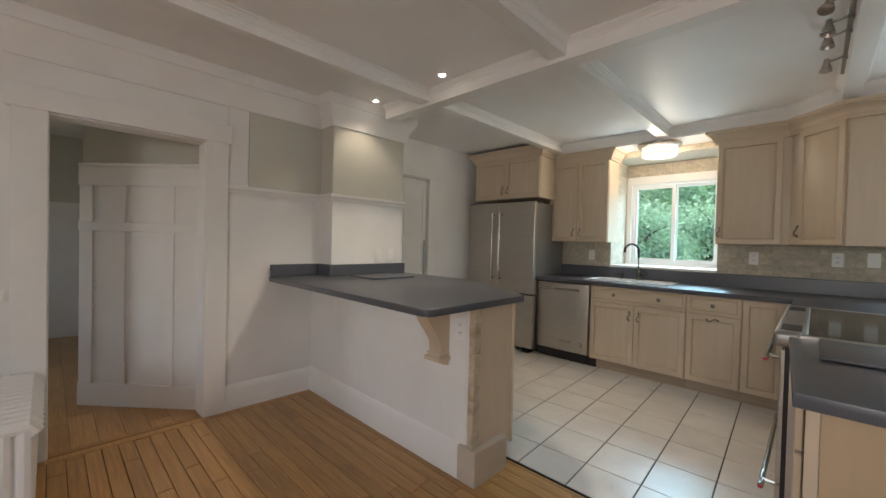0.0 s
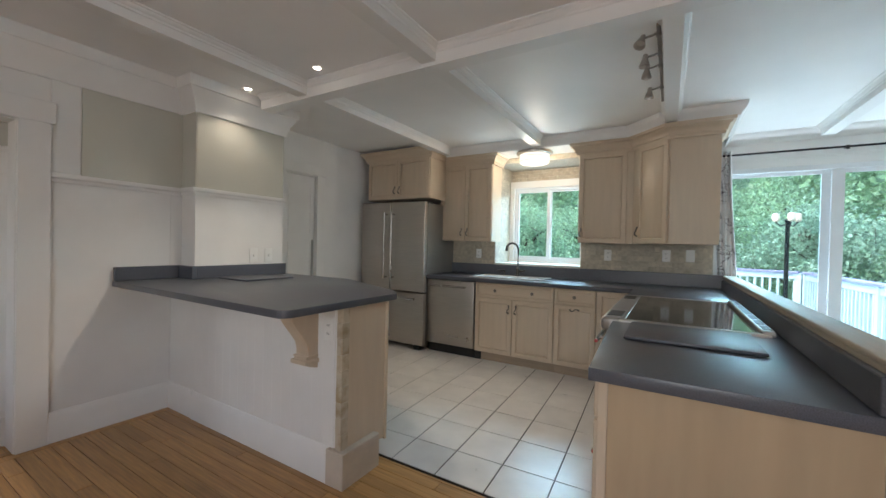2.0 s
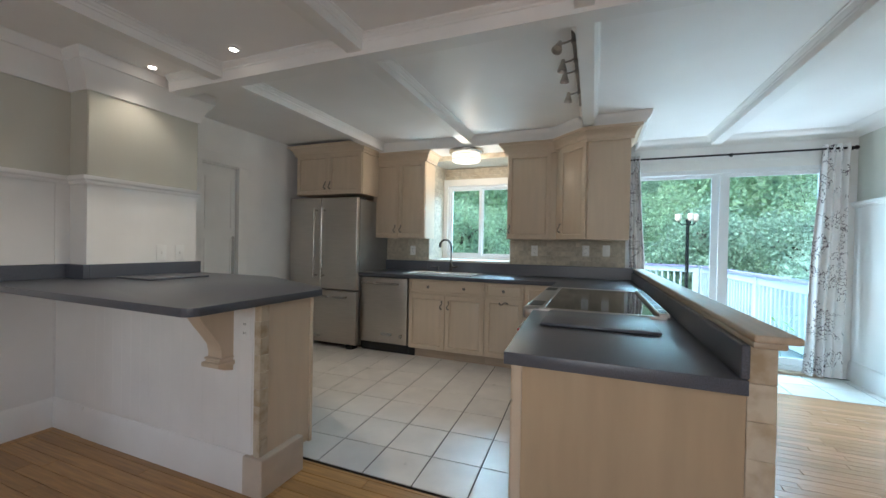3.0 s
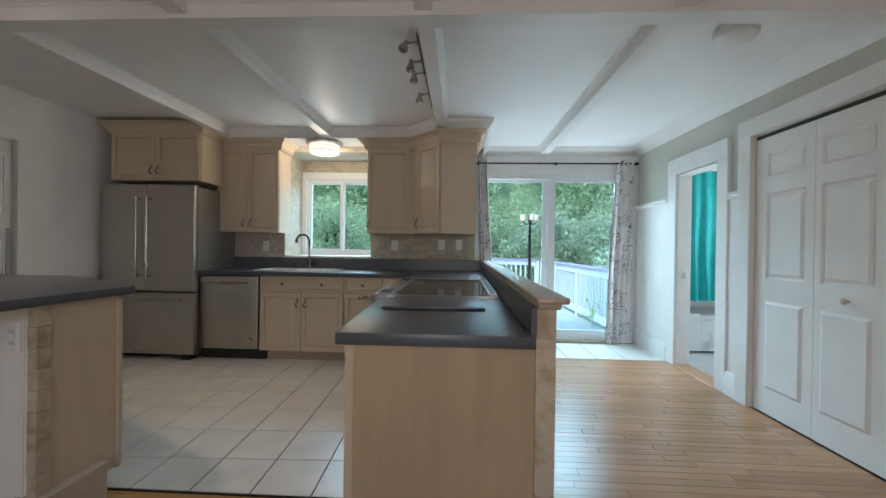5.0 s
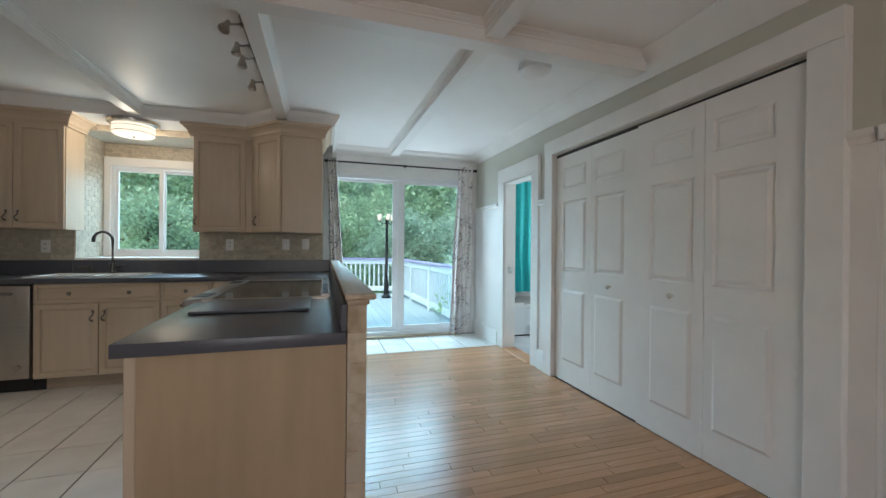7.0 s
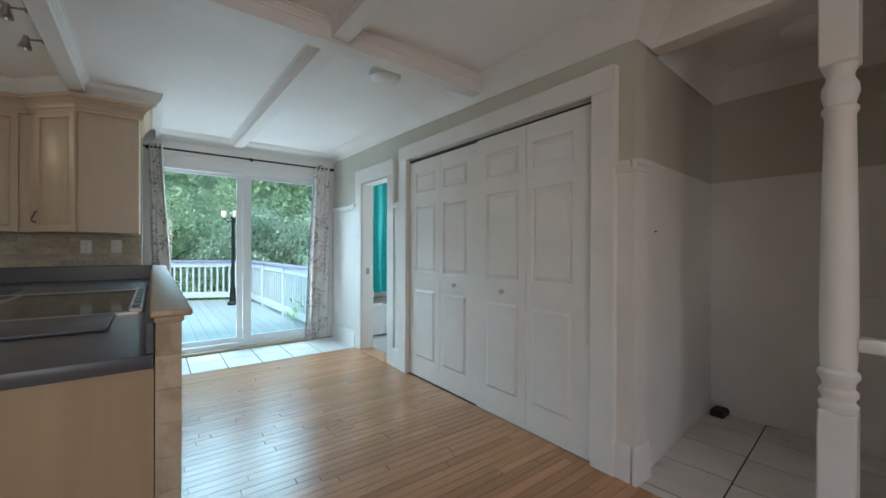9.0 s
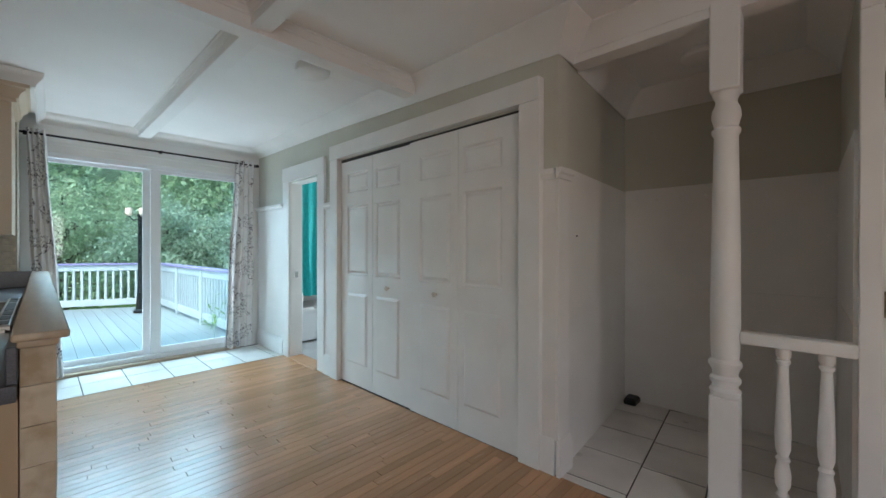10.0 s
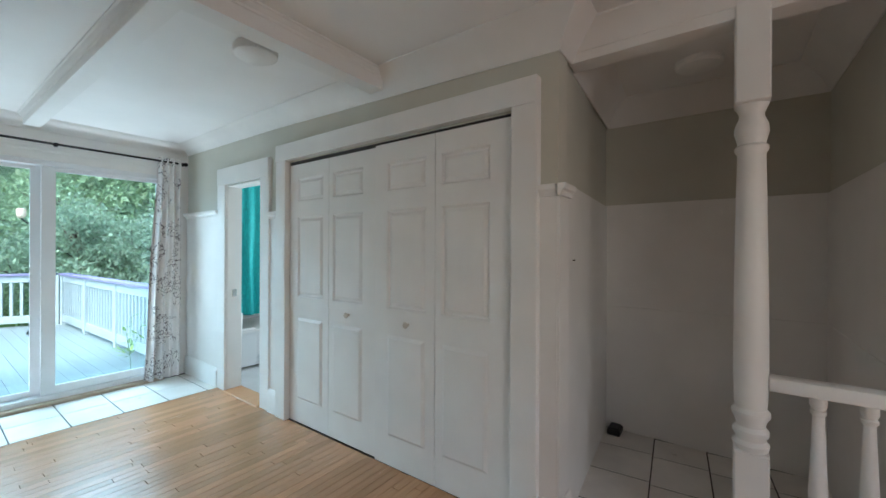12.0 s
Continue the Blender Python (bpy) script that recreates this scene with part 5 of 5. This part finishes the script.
# low plant by the railing
pl = thing("garden_plant", (2.36, 6.0, -0.03), "thin light-green weed growing by the deck railing", "plant")
bm = bmesh.new()
stems = []
for i in range(4):
    a = i * 1.6
    top = (2.40 - 0.12 * math.cos(a), 6.0 + 0.12 * math.sin(a), 0.30 + 0.1 * i)
    tube(bm, [(2.42, 6.0, -0.03), (2.41, 6.0, 0.15), top], 0.004, 5)
    stems.append(Vector(top))
part("stems", bm, LEAF2, pl)
bm = bmesh.new()
rr = random.Random(3)
for s in stems:
    for k in range(9):
        c = s.lerp(Vector((2.41, 6.0, 0.1)), k / 10)
        d = Vector((rr.uniform(-1, 1), rr.uniform(-1, 1), rr.uniform(-0.3, 0.4))).normalized()
        w = d.cross(Vector((0, 0, 1))).normalized()
        q = [c, c + d * 0.05 + w * 0.018, c + d * 0.11, c + d * 0.05 - w * 0.018]
        bm.faces.new([bm.verts.new(p) for p in q])
part("leaves", bm, mat("weed_leaf", (0.25, 0.38, 0.10), 0.5), pl)

# ---- pieces: bricks, tiles, boards ----
MESHES = {}


def piece(name, size, at, material, parent, bevel=0.002, turn=0.0):
    """A small bevelled block sharing its mesh with others of the same size."""
    key = (name, material.name, *[round(s, 3) for s in size])
    if key not in MESHES:
        bm = boxes((-size[0] / 2, size[0] / 2, -size[1] / 2, size[1] / 2, -size[2] / 2, size[2] / 2), bevel=bevel)
        me = bpy.data.meshes.new(name)
        bm.to_mesh(me)
        bm.free()
        me.materials.append(material)
        MESHES[key] = me
    ob = new(name, MESHES[key])
    ob.parent = parent
    ob.location = PLACE[parent.name].inverted() @ Vector(at)
    ob.rotation_euler[2] = turn
    return ob


rr = random.Random(8)
wall = bpy.data.objects["wall_north_kitchen"]


def bricks(x0, x1, z0, z1, y, parent, bw=0.104, bh=0.052):
    j = 0
    z = z0
    while z < z1 - 0.012:
        h = min(bh, z1 - z)
        x = x0 - (bw / 2 if j % 2 else 0)
        while x < x1 - 0.005:
            a, b = max(x, x0), min(x + bw, x1)
            if b - a > 0.012:
                piece("brick", (b - a - 0.003, 0.012, h - 0.003), ((a + b) / 2, y + rr.uniform(-0.0005, 0.0005), z + h / 2), TRAV, parent, 0.001)
            x += bw
        z += bh
        j += 1


bricks(-2.2, -1.602, 1.047, 1.33, 4.822, wall)
bricks(-0.558, 0.66, 1.047, 1.33, 4.822, wall)
bricks(-1.53, -0.56, 2.302, 2.36, 4.822, wall)
bricks(-1.598, -0.562, 2.152, 2.298, 5.348, bpy.data.objects["wall_north"])
for j in range(24):
    z = 1.07 + j * 0.0515
    for k in range(5):
        a = 4.82 + k * 0.104 - (0.052 if j % 2 else 0)
        b = min(a + 0.104, 5.30)
        a = max(a, 4.82)
        if b - a > 0.012:
            piece("brick", (0.012, b - a - 0.003, 0.049), (-1.602, (a + b) / 2, z + 0.026), TRAV, wall, 0.001)

# kitchen floor tiles
TX, TY, TURN = 0.2985, 0.3285, 0.04


def cut(outline, axis, limit, sign):
    """Keeps the part of a plan outline on one side of a line across an axis."""
    kept = []
    for p, q in zip(outline, outline[1:] + outline[:1]):
        a, b = sign * (p[axis] - limit), sign * (q[axis] - limit)
        if a >= 0:
            kept.append(p)
        if a * b < 0:
            kept.append(tuple(p[k] + (q[k] - p[k]) * a / (a - b) for k in (0, 1)))
    return kept


fk = setting("floor_kitchen", boxes((-3.25, 0.16, 2.12, 4.3, -0.016, -0.004)), GROUT, "white ceramic kitchen floor tiles with dark grout", "floor")
for j in range(-2, 8):
    for i in range(-9, 5):
        cell = []
        for u, w in ((0.0035, 0.0035), (TX - 0.0035, 0.0035), (TX - 0.0035, TY - 0.0035), (0.0035, TY - 0.0035)):
            u, w = u + i * TX, w + j * TY
            cell.append((-0.795 + u * math.cos(TURN) - w * math.sin(TURN), 2.405 + u * math.sin(TURN) + w * math.cos(TURN)))
        for axis, limit, sign in ((0, -3.248, 1), (0, 0.155, -1), (1, 2.124, 1), (1, 4.295, -1)):
            cell = cut(cell, axis, limit, sign) if len(cell) > 2 else []
        if len(cell) > 2 and max(p[1] for p in cell) - min(p[1] for p in cell) > 0.02:
            drop = rr.uniform(-0.0004, 0.0004)
            part("tile", prism(bmesh.new(), cell, -0.014 + drop, drop, 0.0012, 1), TILE, fk)
fs = setting("floor_slider", boxes((0.826, 2.735, 4.58, 5.35, -0.016, -0.004)), GROUT, "white ceramic tiles inside the sliding door", "floor")
for i in range(7):
    for c, d in ((4.583, 4.94), (4.94, 5.30)):
        a, b = max(0.828, 0.72 + i * 0.32), min(2.735, 1.04 + i * 0.32)
        if b - a > 0.02:
            piece("tile", (b - a - 0.008, d - c - 0.008, 0.014), ((a + b) / 2, (c + d) / 2, -0.007), TILE, fs, 0.0015)
fe = setting("floor_alcove", boxes((2.735, 4.14, -0.1, 1.31, -0.016, -0.004)), GROUT, "white ceramic tiles in the entry alcove", "floor")
for i in range(5):
    for j in range(5):
        a, b = max(2.735, 2.455 + i * 0.352), min(4.135, 2.455 + (i + 1) * 0.352)
        c, d = 0.905 - j * 0.312, 0.905 - (j - 1) * 0.312 + (0.06 if j == 0 else 0)
        y = (c + d) / 2 + 0.085 * ((a + b) / 2 - 3.5)
        if b - a > 0.02 and y > -0.12:
            piece("tile", (b - a - 0.010, d - c - 0.009, 0.014), ((a + b) / 2, y, -0.007), TILE, fe, 0.0015, 0.085)


def planks(parent, x0, x1, y0, y1, width, lengths, material, gap=0.002):
    y = y0
    while y < y1 - 0.01:
        w = min(width, y1 - y)
        x = x0 - rr.uniform(0, lengths[-1])
        while x < x1:
            n = rr.choice(lengths)
            a, b = max(x, x0), min(x + n, x1)
            if b - a > 0.03:
                piece("plank", (round(b - a - gap, 3), w - gap, 0.014), ((a + b) / 2, y + w / 2, -0.007 + rr.uniform(-0.0003, 0.0003)), material, parent, gap / 2)
            x += n
        y += width


OAKW = mat("old_oak_strip_floor", (0.47, 0.26, 0.092), 0.33, scale=6, vary=0.13, bump=0.06, bscale=35, stretch=(0.7, 14, 14), rand=0.17)
fd = setting("floor_dining", boxes((-2.95, 0.45, -2.4, 2.12, -0.016, -0.0145)), OAKGAP, "old amber oak strip floor with dark gaps", "floor")
planks(fd, -2.88, 0.45, -0.2, 2.10, 0.076, (0.7, 1.1, 1.5), OAKW, 0.0032)
piece("plank", (0.068, 2.3, 0.014), (-2.915, 0.9, -0.0068), OAKW, fd)
piece("plank", (3.5, 2.2, 0.014), (-1.2, -1.31, -0.0072), OAKW, fd)
fn = setting("floor_nook", boxes((0.45, 2.735, -2.4, 4.58, -0.016, -0.006)), OAKPALE, "pale oak strip floor, polished", "floor")
planks(fn, 0.452, 2.735, -0.2, 1.58, 0.058, (0.5, 0.8, 1.2), OAK, 0.0015)
planks(fn, 0.828, 2.735, 1.58, 4.578, 0.058, (0.5, 0.8, 1.2), OAK, 0.0015)
piece("plank", (2.5, 2.2, 0.014), (1.7, -1.31, -0.0072), OAK, fn)
fh = setting("floor_hall", boxes((-6.5, -2.95, -1.2, 1.3, -0.016, -0.0145)), OAKGAP, "worn oak board floor in the hall", "floor")
planks(fh, -6.48, -3.0, -1.15, 1.3, 0.13, (0.8, 1.2, 1.6), OAKW)
piece("plank", (0.05, 0.77, 0.016), (-2.975, 0.565, -0.005), OAKW, fh)
